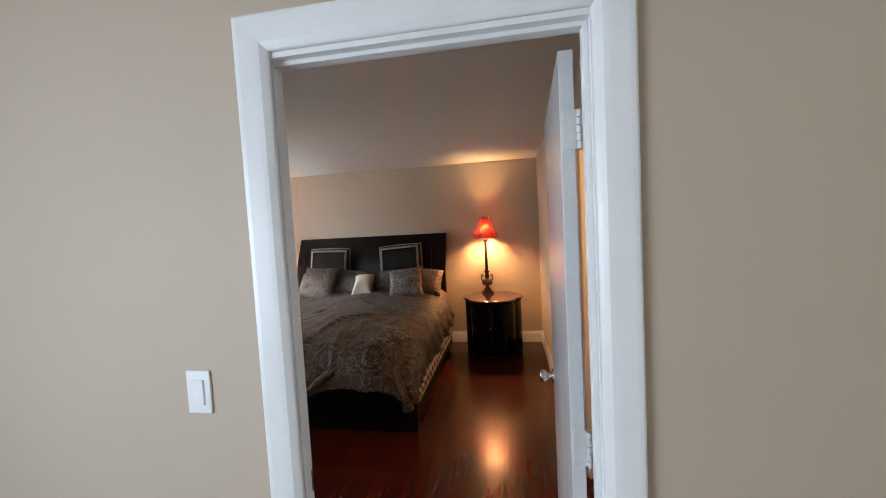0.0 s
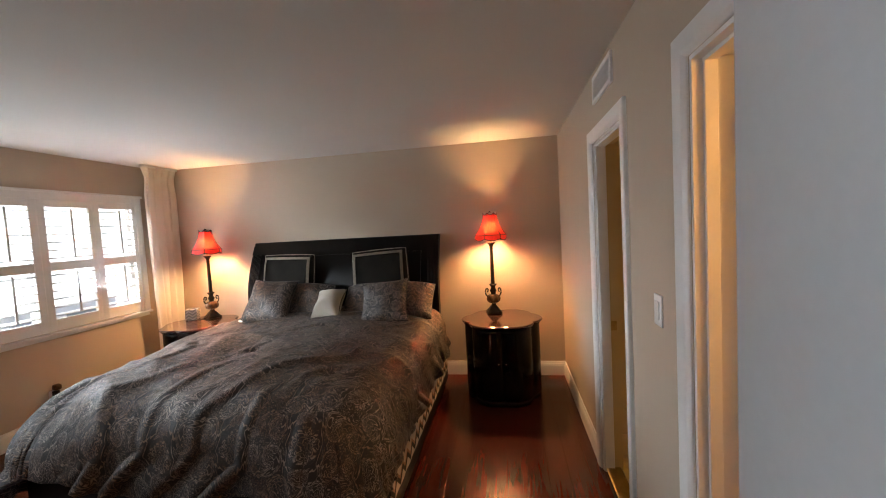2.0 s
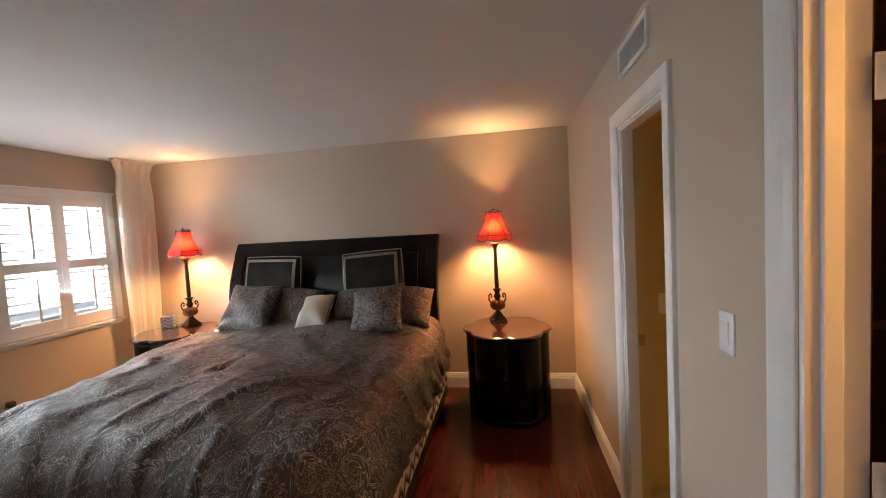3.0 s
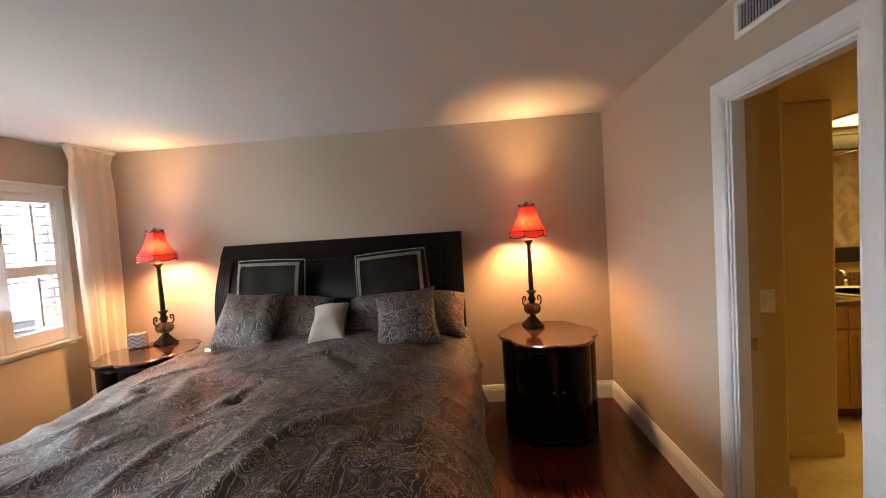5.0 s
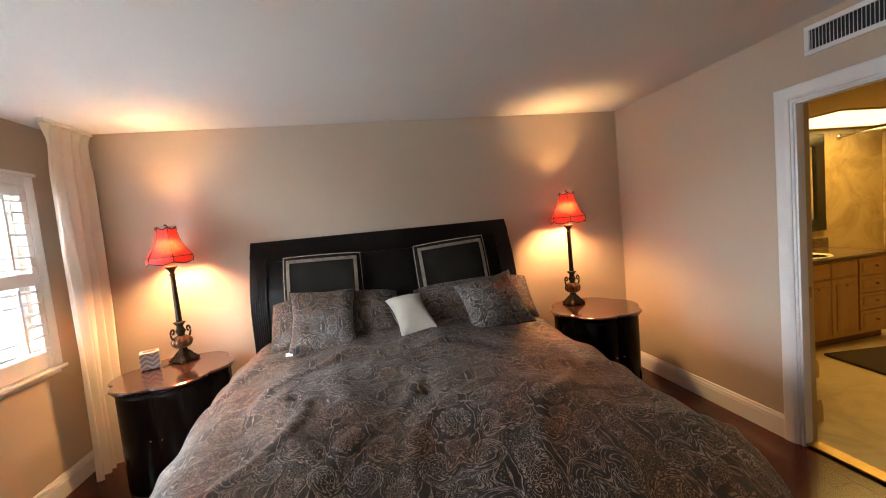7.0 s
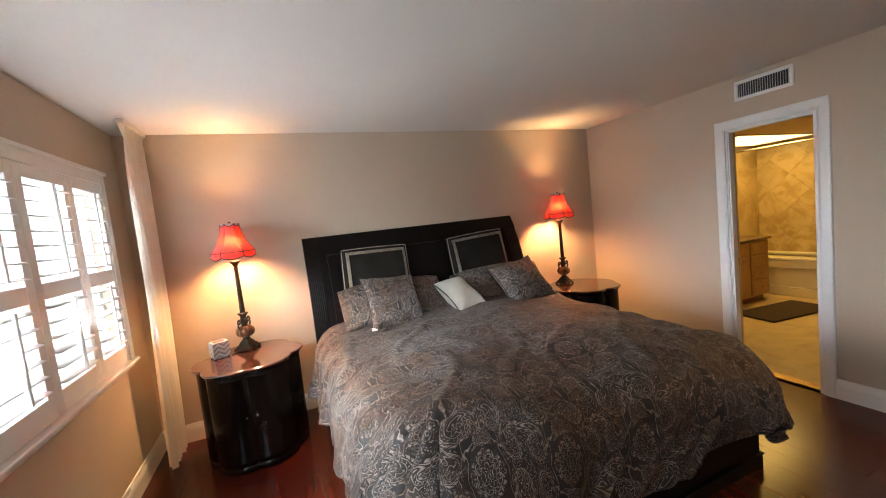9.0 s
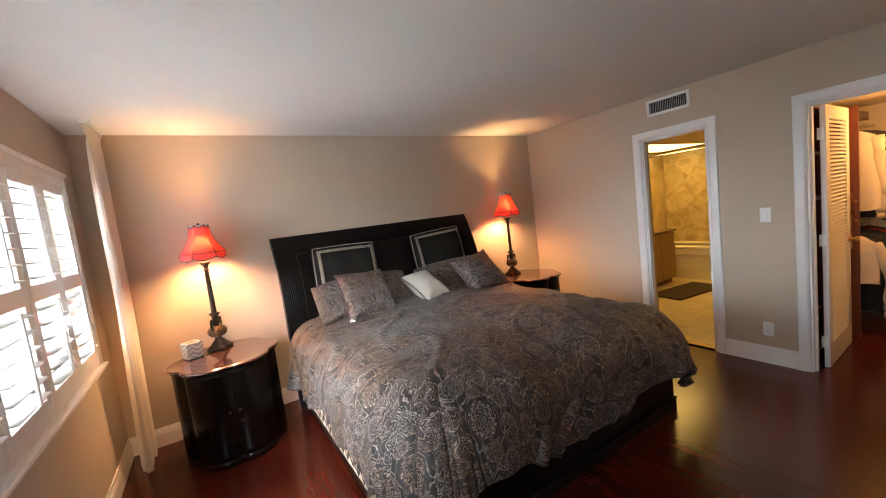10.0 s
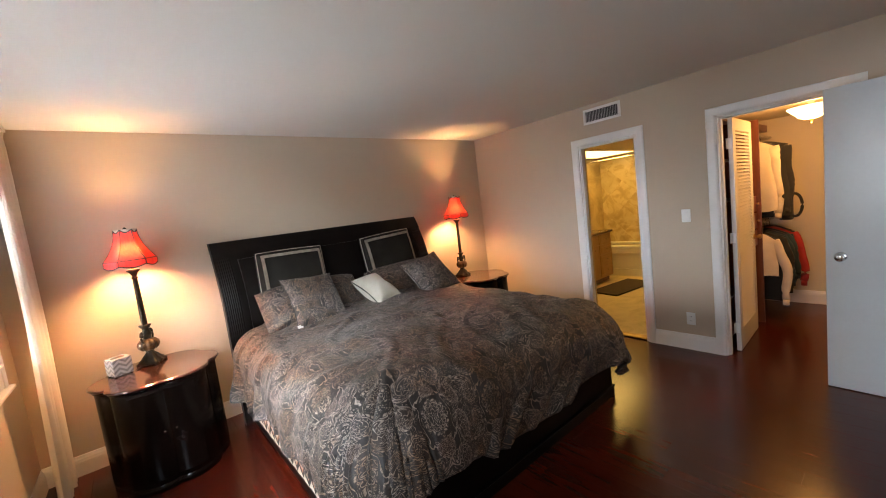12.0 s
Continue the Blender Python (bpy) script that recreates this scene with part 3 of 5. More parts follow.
jamb_y("jamb_closet", XE + 0.002, XE2 + 0.004, CLO0, CLO1, OPEN_H, XE + 0.03)
jamb_y("jamb_bath", XE + 0.002, 0.955, BTH0, BTH1, OPEN_H, XE + 0.010, 0.056)
jr = box(0.956, XE2 + 0.004, BTH0 - 0.002, BTH0 + 0.012, 0, OPEN_H)
box(0.956, XE2 + 0.004, BTH1 - 0.012, BTH1 + 0.002, 0, OPEN_H, bm=jr)
box(0.956, XE2 + 0.004, BTH0 + 0.012, BTH1 - 0.012, OPEN_H - 0.012, OPEN_H + 0.002, bm=jr)
structure("jamb_bath_return", jr, YELLOWWALL, "golden painted inner edge of the bathroom doorway", "door jamb")
je = box(ENT0 - 0.002, ENT0 + 0.014, YS2 + 0.002, YS - 0.002, 0, ENT_H)
box(ENT1 - 0.014, ENT1 + 0.002, YS2 + 0.002, YS - 0.002, 0, ENT_H, bm=je)
box(ENT0 + 0.014, ENT1 - 0.014, YS2 + 0.002, YS - 0.002, ENT_H - 0.014, ENT_H + 0.002, bm=je)
box(ENT0 + 0.014, ENT0 + 0.026, 1.540, 1.572, 0, ENT_H - 0.014, 0.002, bm=je)
box(ENT1 - 0.026, ENT1 - 0.014, 1.540, 1.572, 0, ENT_H - 0.014, 0.002, bm=je)
box(ENT0 + 0.026, ENT1 - 0.026, 1.540, 1.572, ENT_H - 0.026, ENT_H - 0.014, 0.002, bm=je)
structure("jamb_entry", je, TRIM, "white painted entry door jamb with a stop strip", "door jamb")
structure("strike_plate_bath", box(0.958, 0.990, BTH1 - 0.0145, BTH1 - 0.0115, 0.90, 0.96, 0.001), BRASS, "small brass strike plate in the bathroom jamb", "strike plate")
structure("strike_plate_entry", box(ENT0 + 0.0135, ENT0 + 0.016, 1.578, 1.596, 0.90, 0.96, 0.001), BLACK, "small dark strike plate in the entry jamb", "strike plate")
structure("threshold_bath", box(0.90, 0.99, BTH0, BTH1, 0.012, 0.024, 0.004), BRASS, "narrow worn metal threshold strip", "threshold")


# ---- doors ----
# entry door: local x runs along the leaf from the hinge, local y is the leaf's thickness
entry = thing("door_entry", (0.622, 1.656, 0.0), "plain white painted flush entry door, standing open", "door", turn=87.1)
tagged(entry, kind="structure")
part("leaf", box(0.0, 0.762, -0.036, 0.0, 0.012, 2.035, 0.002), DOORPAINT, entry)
k = part("knob", lathe([(0.032, 0), (0.032, 0.004), (0.026, 0.010), (0.012, 0.014), (0.011, 0.026), (0.018, 0.032), (0.026, 0.042), (0.027, 0.052), (0.022, 0.061), (0.010, 0.063)], 28), CHROME, entry, "round chrome door knob", True)
k.matrix_basis = pose(0.690, 0.0, 0.935, -90, 0, 0)
k2 = part("knob", lathe([(0.032, 0), (0.026, 0.010), (0.011, 0.026), (0.026, 0.042), (0.022, 0.061), (0.010, 0.063)], 28), CHROME, entry, "round chrome door knob", True)
k2.matrix_basis = pose(0.690, -0.036, 0.935, 90, 0, 0)
part("latch", box(0.7615, 0.7635, -0.030, -0.006, 0.905, 0.965, 0.0005), BRASS, entry, "small brass latch plate")
for hz in (0.25, 1.02, 1.84):
    bm = bmesh.new()
    for q in range(5):
        join(bm, lathe([(0.0070, -0.048 + q * 0.0195), (0.0070, -0.031 + q * 0.0195)], 10))
    hb = part("hinge", bm, STEEL, entry, "white painted butt hinge")
    hb.matrix_basis = pose(-0.004, -0.046, hz)
    hb = part("hinge_plate", box(-0.0025, 0.0, -0.042, -0.006, -0.048, 0.048, 0.0006), STEEL, entry, "white painted hinge plate")
    hb.matrix_basis = pose(0.0, 0.0, hz)

# louvred closet door, opened into the closet
louver = thing("door_closet", (1.032, 3.024, 0.0), "white painted louvred closet door, standing open", "door", turn=1.6)
tagged(louver, kind="structure")
LW, LT = 0.70, 0.034
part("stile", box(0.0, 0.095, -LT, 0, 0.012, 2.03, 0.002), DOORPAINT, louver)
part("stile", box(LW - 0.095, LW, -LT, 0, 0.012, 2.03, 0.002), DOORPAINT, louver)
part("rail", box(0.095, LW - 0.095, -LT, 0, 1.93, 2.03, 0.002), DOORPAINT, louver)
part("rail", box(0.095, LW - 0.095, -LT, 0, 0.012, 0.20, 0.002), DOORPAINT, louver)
slat_me = None
for i in range(58):
    z = 0.214 + i * 0.0298
    if slat_me is None:
        b = box(0.093, LW - 0.093, -0.019, 0.019, -0.003, 0.003, 0.001, 1)
        bmesh.ops.rotate(b, verts=b.verts[:], cent=(0, 0, 0), matrix=Matrix.Rotation(radians(42), 3, "X"))
        slat_me = mesh_of("slat", b, DOORPAINT)
    o = new("slat", slat_me)
    o.parent = louver
    o.matrix_basis = pose(0, -LT / 2, z)
lk = part("knob", lathe([(0.028, 0), (0.024, 0.008), (0.010, 0.012), (0.010, 0.028), (0.022, 0.040), (0.024, 0.052), (0.012, 0.060)], 24), BRASS, louver, "round brass door knob", True)
lk.matrix_basis = pose(LW - 0.05, -LT, 0.94, 90, 0, 0)
for hz in (0.22, 1.02, 1.82):
    bm = lathe([(0.006, -0.045), (0.006, 0.045)], 10)
    box(-0.030, 0.002, 0.001, 0.004, -0.044, 0.044, 0.0006, bm=bm)
    box(-0.002, 0.0005, -0.030, 0.0, -0.044, 0.044, 0.0006, bm=bm)
    hb = part("hinge", bm, STEEL, louver, "white painted butt hinge")
    hb.matrix_basis = pose(-0.008, 0.004, hz)

# ---- window with plantation shutters ----
win = thing("window_1", (XW, 4.51, WINB), "wide white window with open plantation shutters", "window")
tagged(win, kind="structure")
wl = lambda y: y - 4.51
fr = bmesh.new()
for a, b_ in ((WIN0, WIN0 + 0.04), (WIN1 - 0.04, WIN1), (4.49, 4.53)):
    box(-0.12, -0.07, wl(a), wl(b_), 0.0, WINT - WINB, 0.003, bm=fr)
box(-0.12, -0.07, wl(WIN0), wl(WIN1), 0.0, 0.04, 0.003, bm=fr)
box(-0.12, -0.07, wl(WIN0), wl(WIN1), WINT - WINB - 0.04, WINT - WINB, 0.003, bm=fr)
box(-0.115, -0.075, wl(WIN0), wl(WIN1), 0.56, 0.60, 0.003, bm=fr)
part("window_frame", fr, TRIM, win)
for a, b_ in ((WIN0 + 0.04, 4.49), (4.53, WIN1 - 0.04)):
    pane = part("pane", box(-0.098, -0.094, wl(a), wl(b_), 0.04, WINT - WINB - 0.04), GLASS, win, "clear window pane")
    pane.visible_shadow = False
# casing, sill
cs = bmesh.new()
box(0, 0.022, wl(WIN1), wl(WIN1 + 0.07), -0.02, WINT - WINB + 0.07, 0.004, bm=cs)
box(0, 0.022, wl(WIN0 - 0.07), wl(WIN0), -0.02, WINT - WINB + 0.07, 0.004, bm=cs)
box(0, 0.022, wl(WIN0), wl(WIN1), WINT - WINB, WINT - WINB + 0.07, 0.004, bm=cs)
box(0, 0.034, wl(WIN0 - 0.085), wl(WIN1 + 0.085), WINT - WINB + 0.062, WINT - WINB + 0.085, 0.005, bm=cs)
box(0.0, 0.014, wl(WIN0 - 0.06), wl(WIN1 + 0.06), -0.062, -0.030, 0.004, bm=cs)
part("window_casing", cs, TRIM, win)
part("window_sill", box(-0.06, 0.050, wl(WIN0 - 0.075), wl(WIN1 + 0.075), -0.030, -0.006, 0.008, 3), TRIM, win)
# shutter panels: (y0, y1) of each leaf; louvre openings as in the frame rails
part("shutter_post", box(-0.014, 0.016, wl(4.505), wl(4.527), 0.0, WINT - WINB, 0.002), SHUTTER, win)
part("shutter_frame", box(-0.06, 0.016, wl(WIN0), wl(WIN1), WINT - WINB - 0.012, WINT - WINB, 0.002), SHUTTER, win)
LEAVES = [(4.985, 5.418), (4.525, 4.983), (4.045, 4.507), (3.602, 4.043)]
SX0, SX1 = -0.012, 0.018
blade_cache = {}
for y0, y1 in LEAVES:
    sh = bmesh.new()
    inner0, inner1 = y0 + (0.045 if y1 < 5 and abs(y0 - 4.525) > 0.1 else 0.06), y1 - 0.04
    box(SX0, SX1, wl(y0), wl(inner0), 0.0, WINT - WINB - 0.012, 0.003, bm=sh)
    box(SX0, SX1, wl(inner1), wl(y1), 0.0, WINT - WINB - 0.012, 0.003, bm=sh)
    box(SX0, SX1, wl(inner0), wl(inner1), 0.0, 0.105, 0.003, bm=sh)
    box(SX0, SX1, wl(inner0), wl(inner1), 0.535, 0.615, 0.003, bm=sh)
    box(SX0, SX1, wl(inner0), wl(inner1), 1.105, WINT - WINB - 0.012, 0.003, bm=sh)
    leaf = part("shutter", sh, SHUTTER, win, "white painted shutter leaf")
    wid = round(inner1 - inner0, 4)
    if wid not in blade_cache:
        prof = [(0.040 * math.cos(a), 0.0055 * math.sin(a)) for a in [2 * math.pi * q / 12 for q in range(12)]]
        blade_cache[wid] = mesh_of("louver", extrude_profile(prof, -wid / 2 + 0.002, wid / 2 - 0.002, lambda o, u, t: (o, t, u)), SHUTTER, True)
    for z0, z1 in ((0.105, 0.535), (0.615, 1.105)):
        n = 6 if z1 < 0.6 else 7
        for i in range(n):
            z = z0 + (i + 0.5) * (z1 - z0) / n
            o = new("louver", blade_cache[wid])
            o.parent = leaf
            o.matrix_basis = pose(0.003, wl((inner0 + inner1) / 2), z, 0, 8, 0)
        rod = part("tilt_rod", box(0.044, 0.056, -0.009, 0.009, z0 + 0.03, z1 - 0.01, 0.004), SHUTTER, leaf, "slim white tilt rod")
        rod.location = (0, wl(y0 + (y1 - y0) * 0.53), 0)

w2 = thing("window_2", (XW, 2.55, WINB), "plain white window beside the shuttered one", "window")
tagged(w2, kind="structure")
f2_ = box(-0.12, -0.07, -0.67, -0.63, 0.0, WINT - WINB, 0.003)
box(-0.12, -0.07, 0.63, 0.67, 0.0, WINT - WINB, 0.003, bm=f2_)
box(-0.12, -0.07, -0.02, 0.02, 0.04, WINT - WINB - 0.04, 0.003, bm=f2_)
box(-0.12, -0.07, -0.63, 0.63, 0.0, 0.04, 0.003, bm=f2_)
box(-0.12, -0.07, -0.63, 0.63, WINT - WINB - 0.04, WINT - WINB, 0.003, bm=f2_)
part("window_frame", f2_, TRIM, w2)
part("window_sill", box(-0.06, 0.050, -0.74, 0.74, -0.030, -0.006, 0.008, 3), TRIM, w2)
c2_ = box(0, 0.022, 0.67, 0.74, -0.006, WINT - WINB + 0.07, 0.004)
box(0, 0.022, -0.74, -0.67, -0.006, WINT - WINB + 0.07, 0.004, bm=c2_)
box(0, 0.022, -0.67, 0.67, WINT - WINB, WINT - WINB + 0.07, 0.004, bm=c2_)
part("window_casing", c2_, TRIM, w2)

structure("backdrop_daylight", box(-7.0, -6.95, -4, 26, -1.5, 9.0), OUTSIDE, "bright overcast haze outside the window", "backdrop")

# dim neighbouring building seen through the lower louvres
nb = thing("neighbour_building", (-6.6, 5.9, 0.0), "pale neighbouring house wall with shuttered windows", "building")
part("wall", box(-0.1, 0.1, -1.6, 1.6, 0, 0.70, 0.01), surface("pale_stucco", (0.80, 0.82, 0.84), (0.86, 0.88, 0.90), 3, 0.9), nb)
for q in range(4):
    part("window", box(0.1, 0.13, -1.3 + q * 0.7, -0.85 + q * 0.7, 0.30, 0.58, 0.01), surface("grey_window", (0.20, 0.23, 0.26), (0.28, 0.31, 0.34), 3, 0.3), nb, "grey window")


# ---- bed ----
BX0, BX1, BY0, BY1 = -2.40, -0.30, 3.50, 5.56
bed = thing("bed", ((BX0 + BX1) / 2, 4.6, 0.0), "king bed with a black-brown wooden sleigh headboard", "bed")
ox, oy = (BX0 + BX1) / 2, 4.6


def hb_y(z):
    """Front of the headboard: upright below, swept back to the wall above."""
    t = max(0.0, (z - 0.95) / 0.575)
    return 5.53 + 0.215 * t ** 1.7


HBX0, HBX1, HBT = -2.44, -0.345, 1.522


def swept(x0, x1, z0, z1, proud, thick, n=18, ribs=0):
    """A slab that follows the headboard's sweep; ribs reed its front."""
    cols = [x0 + (x1 - x0) * i / (ribs * 6 if ribs else 1) for i in range((ribs * 6 if ribs else 1) + 1)]
    bm = bmesh.new()
    fr_, bk = [], []
    for x in cols:
        ph = (x - x0) / (x1 - x0) * ribs
        dip = 0.0035 * abs(math.sin(math.pi * ph)) if ribs else 0.0
        fr_.append([bm.verts.new((x - ox, hb_y(z0 + (z1 - z0) * k / n) - proud - dip - oy, z0 + (z1 - z0) * k / n)) for k in range(n + 1)])
        bk.append([bm.verts.new((x - ox, min(hb_y(z0 + (z1 - z0) * k / n) - proud + thick, YN - 0.003) - oy, z0 + (z1 - z0) * k / n)) for k in range(n + 1)])
    for i in range(len(cols) - 1):
        for k in range(n):
            bm.faces.new((fr_[i][k], fr_[i + 1][k], fr_[i + 1][k + 1], fr_[i][k + 1]))
            bm.faces.new((bk[i][k + 1], bk[i + 1][k + 1], bk[i + 1][k], bk[i][k]))
        bm.faces.new((fr_[i][n], fr_[i + 1][n], bk[i + 1][n], bk[i][n]))
        bm.faces.new((bk[i][0], bk[i + 1][0], fr_[i + 1][0], fr_[i][0]))
    for k in range(n):
        bm.faces.new((fr_[0][k], fr_[0][k + 1], bk[0][k + 1], bk[0][k]))
        bm.faces.new((bk[-1][k], bk[-1][k + 1], fr_[-1][k + 1], fr_[-1][k]))
    bmesh.ops.recalc_face_normals(bm, faces=bm.faces[:])
    return bm


part("headboard", swept(HBX0 + 0.02, HBX1 - 0.02, 0.25, 1.50, -0.018, 0.05), ESPRESSO, bed)
part("post", swept(HBX0, HBX0 + 0.12, 0.0, HBT, 0.0, 0.085, ribs=8), ESPRESSO, bed, "reeded dark wooden side post")
part("post", swept(HBX1 - 0.12, HBX1, 0.0, HBT, 0.0, 0.085, ribs=8), ESPRESSO, bed, "reeded dark wooden side post")
part("top_rail", swept(HBX0, HBX1, 1.40, HBT + 0.004, 0.012, 0.09), ESPRESSO, bed)
part("panel", swept(-2.26, -0.525, 0.75, 1.365, -0.006, 0.02), ESPRESSO, bed, "wide recessed dark headboard panel")
part("side_rail", box(BX0 - ox, BX0 + 0.04 - ox, BY0 - oy + 0.06, BY1 - oy, 0.07, 0.34, 0.006), ESPRESSO, bed)
part("side_rail", box(BX1 - 0.04 - ox, BX1 - ox, BY0 - oy + 0.06, BY1 - oy, 0.07, 0.34, 0.006), ESPRESSO, bed)
part("footboard", box(BX0 - ox - 0.015, BX1 - ox + 0.015, BY0 - oy, BY0 - oy + 0.06, 0.07, 0.37, 0.012, 3), ESPRESSO, bed)
part("plinth", box(BX0 - ox - 0.02, BX1 - ox + 0.02, BY0 - oy - 0.012, BY0 - oy + 0.07, 0.0, 0.075, 0.006), ESPRESSO, bed)
part("moulding", box(BX0 - ox - 0.024, BX1 - ox + 0.024, BY0 - oy - 0.018, BY0 - oy + 0.06, 0.075, 0.087, 0.005), ESPRESSO, bed)

mattress = thing("mattress", (ox, oy, 0.30), "thick king mattress in a striped sheet", "mattress")
part("body", box(BX0 + 0.16 - ox, BX1 - 0.05 - ox, 3.82 - oy, 5.50 - oy, 0.0, 0.38, 0.10, 4), CREAMLINEN, mattress)
bm = grid_surface(40, 4, lambda u, v: (BX0 - 0.015 - ox - 0.002 * math.sin(u * 70), 3.95 + u * 1.51 - oy, -0.10 + v * 0.33), lambda u, v: (u * 1.86, v * 0.33))
sk = part("bed_skirt", bm, ZIGZAG, mattress, "cream and black zigzag striped bed skirt")
sk.modifiers.new("thick", "SOLIDIFY").thickness = 0.006
bm = grid_surface(40, 4, lambda u, v: (BX1 + 0.015 - ox + 0.002 * math.sin(u * 70), 3.60 + u * 1.86 - oy, -0.10 + v * 0.33), lambda u, v: (u * 1.86, v * 0.33))
sk = part("bed_skirt", bm, ZIGZAG, mattress, "cream and black zigzag striped bed skirt")
sk.modifiers.new("thick", "SOLIDIFY").thickness = 0.006

# duvet: lies on the mattress, rounds its edges and hangs in folds
DX0, DX1, DY0, DY1, DZ = -2.25, -0.49, 3.57, 5.46, 0.775
TUFTS = [(0.28, 0.62), (0.90, 0.53)]


def corner_free(ex, ey):
    return max(0.0, 1 - 3 * min(ex, ey) / max(ey, 1e-6)) if ey > ex else 0.0


def duvet_point(s, t):
    """s, t: metres on the flat cloth, from the mattress top's corner (DX0, DY0)."""
    W = DX1 - DX0
    ex = -s if s < 0 else (s - W if s > W else 0.0)
    sx = -1 if s < 0 else 1
    ey = -t if t < 0 else 0.0
    px, py = DX0 + min(max(s, 0), W), DY0 + max(t, 0)
    soft_w = math.exp(-(max(t, 0) / 0.75) ** 2 - (max(s, 0) / 0.40) ** 2)
    soft_e = math.exp(-(max(t, 0) / 0.75) ** 2 - (max(W - s, 0) / 0.40) ** 2)
    px, py = px + 0.17 * soft_w - 0.10 * soft_e, py + 0.13 * soft_w + 0.05 * soft_e
    pw = 2.2 if s < 0 else 3.2
    d = (ex ** pw + ey ** pw) ** (1 / pw)
    h = math.hypot(ex, ey)
    puff = 0.024 * noise.noise(Vector((s * 1.7, t * 1.7, 0.3))) + 0.012 * noise.noise(Vector((s * 4.3, t * 4.3, 5.0)))
    rid = noise.noise(Vector((s * 1.5 + t * 2.2, (t - s) * 0.8, 2.0)))
    puff += 0.017 * (1 - abs(rid) * 3.0 if abs(rid) < 0.333 else 0.0)
    rid2 = noise.noise(Vector((s * 2.6 - t * 1.9, (t + s) * 1.3, 7.0)))
    puff += 0.012 * (1 - abs(rid2) * 5.0 if abs(rid2) < 0.2 else 0.0)
    for bx, by in TUFTS:
        q = math.hypot(s - bx, t - by)
        puff += -0.026 * math.exp(-(q / 0.035) ** 2) + 0.010 * math.exp(-((q - 0.09) / 0.045) ** 2)
    crown = 0.045 * (1 - (2 * min(max(s, 0), W) / W - 1) ** 4)
    edge = min(s, W - s, t)
    keep = min(1.0, max(edge, 0) / 0.3 + 0.25)
    if h == 0:
        return Vector((px, py, DZ + puff + crown * keep))
    r = 0.19 + 0.18 * soft_w + 0.13 * soft_e
    ux, uy = sx * ex / h, -ey / h
    ang = min(d / r, math.pi / 2)
    out = r * math.sin(ang)
    down = r * (1 - math.cos(ang))
    rest = max(0.0, d - r * math.pi / 2)
    th = math.atan2(ey, ex)
    along = py * (1 - th / (math.pi / 2)) - sx * px * th / (math.pi / 2) + 0.5 * th
    lean = along + (0.55 if sx < 0 else -1.05) * rest
    f1 = math.sin(lean * 11 + 2.0 * noise.noise(Vector((along * 1.3, sx, 0))))
    f2 = noise.noise(Vector((lean * 6.5, rest * 1.2, 9.0 + sx)))
    amp = min(rest * 0.24, 0.058)
    f3 = noise.noise(Vector((lean * 15.0, rest * 2.0, 4.0 + sx)))
    foot = 1.0 if ex == 0 else corner_free(ex, ey)
    hem = 1 - 0.55 * foot * min(1.0, max(0.0, rest - 0.12) / 0.15)
    wave = amp * (0.25 * f1 + 1.1 * f2 + 0.35 * f3) * hem
    f4 = noise.noise(Vector((lean * 3.6, rest * 0.6, 14.0 + sx)))
    wave += 0.060 * min(1.0, rest * 4 + 0.25) * max(0.0, 1 - abs(f4) * 5.5) * hem
    corner = min(ex, ey) / max(h, 1e-6)
    if sx < 0:
        corner = min(1.0, 1.25 * corner ** 0.6)
    elif ex > 0:
        wave *= 0.6
    wave += 0.085 * corner * min(1.0, rest * 3.5 + 0.15) * (abs(math.sin(th * 8.0 + 0.4)) * 1.8 - 1.0)
    out += rest * (0.03 + (0.42 if s < 0 else 0.12) * corner) + wave
    down += rest * 0.985
    z = DZ + puff * max(0, 1 - rest * 3) - down + crown * 0.25
    return Vector((px + ux * out, py + uy * out, max(z, 0.035)))


def duvet_f(u, v):
    W = DX1 - DX0
    back = v
    hang_l = 0.51 + 0.27 * max(0.0, 1 - 2.0 * back) + 0.02 * math.sin(v * 17)
    hang_r = 0.53 + 0.10 * max(0.0, 1 - 2.0 * back) + 0.02 * math.sin(v * 13 + 1)
    s = -hang_l + u * (W + hang_l + hang_r)
    hang_f = 0.545 + 0.008 * math.sin(u * 15) + 0.025 * max(0.0, 1 - 2 * u) - 0.03 * (1 - u) ** 6
    t = -hang_f + v * ((DY1 - DY0) + hang_f)
    return duvet_point(s, t)


duvet = thing("duvet", (0, 0, 0), "rumpled grey-brown paisley jacquard duvet over the bed", "duvet")
cover = part("cover", grid_surface(230, 190, duvet_f, lambda u, v: (u * 3.1, v * 2.5)), PAISLEY, duvet, "", True)
so = cover.modifiers.new("thick", "SOLIDIFY")
so.thickness, so.offset = 0.022, 1.0
for bx, by in TUFTS:
    tuft = part("tuft", lathe([(0.012, 0.0), (0.016, 0.004), (0.013, 0.009), (0.005, 0.011)], 14), BLACKCORD, duvet, "dark covered tufting button", True)
    tuft.location = duvet_point(bx, by) + Vector((0, 0, 0.008))
hem_line = [duvet_f(i / 160, 0.0) for i in range(161)]
part("hem", tube(hem_line, 0.011, 8), PAISLEY, duvet, "rolled seam along the foot hem", True)


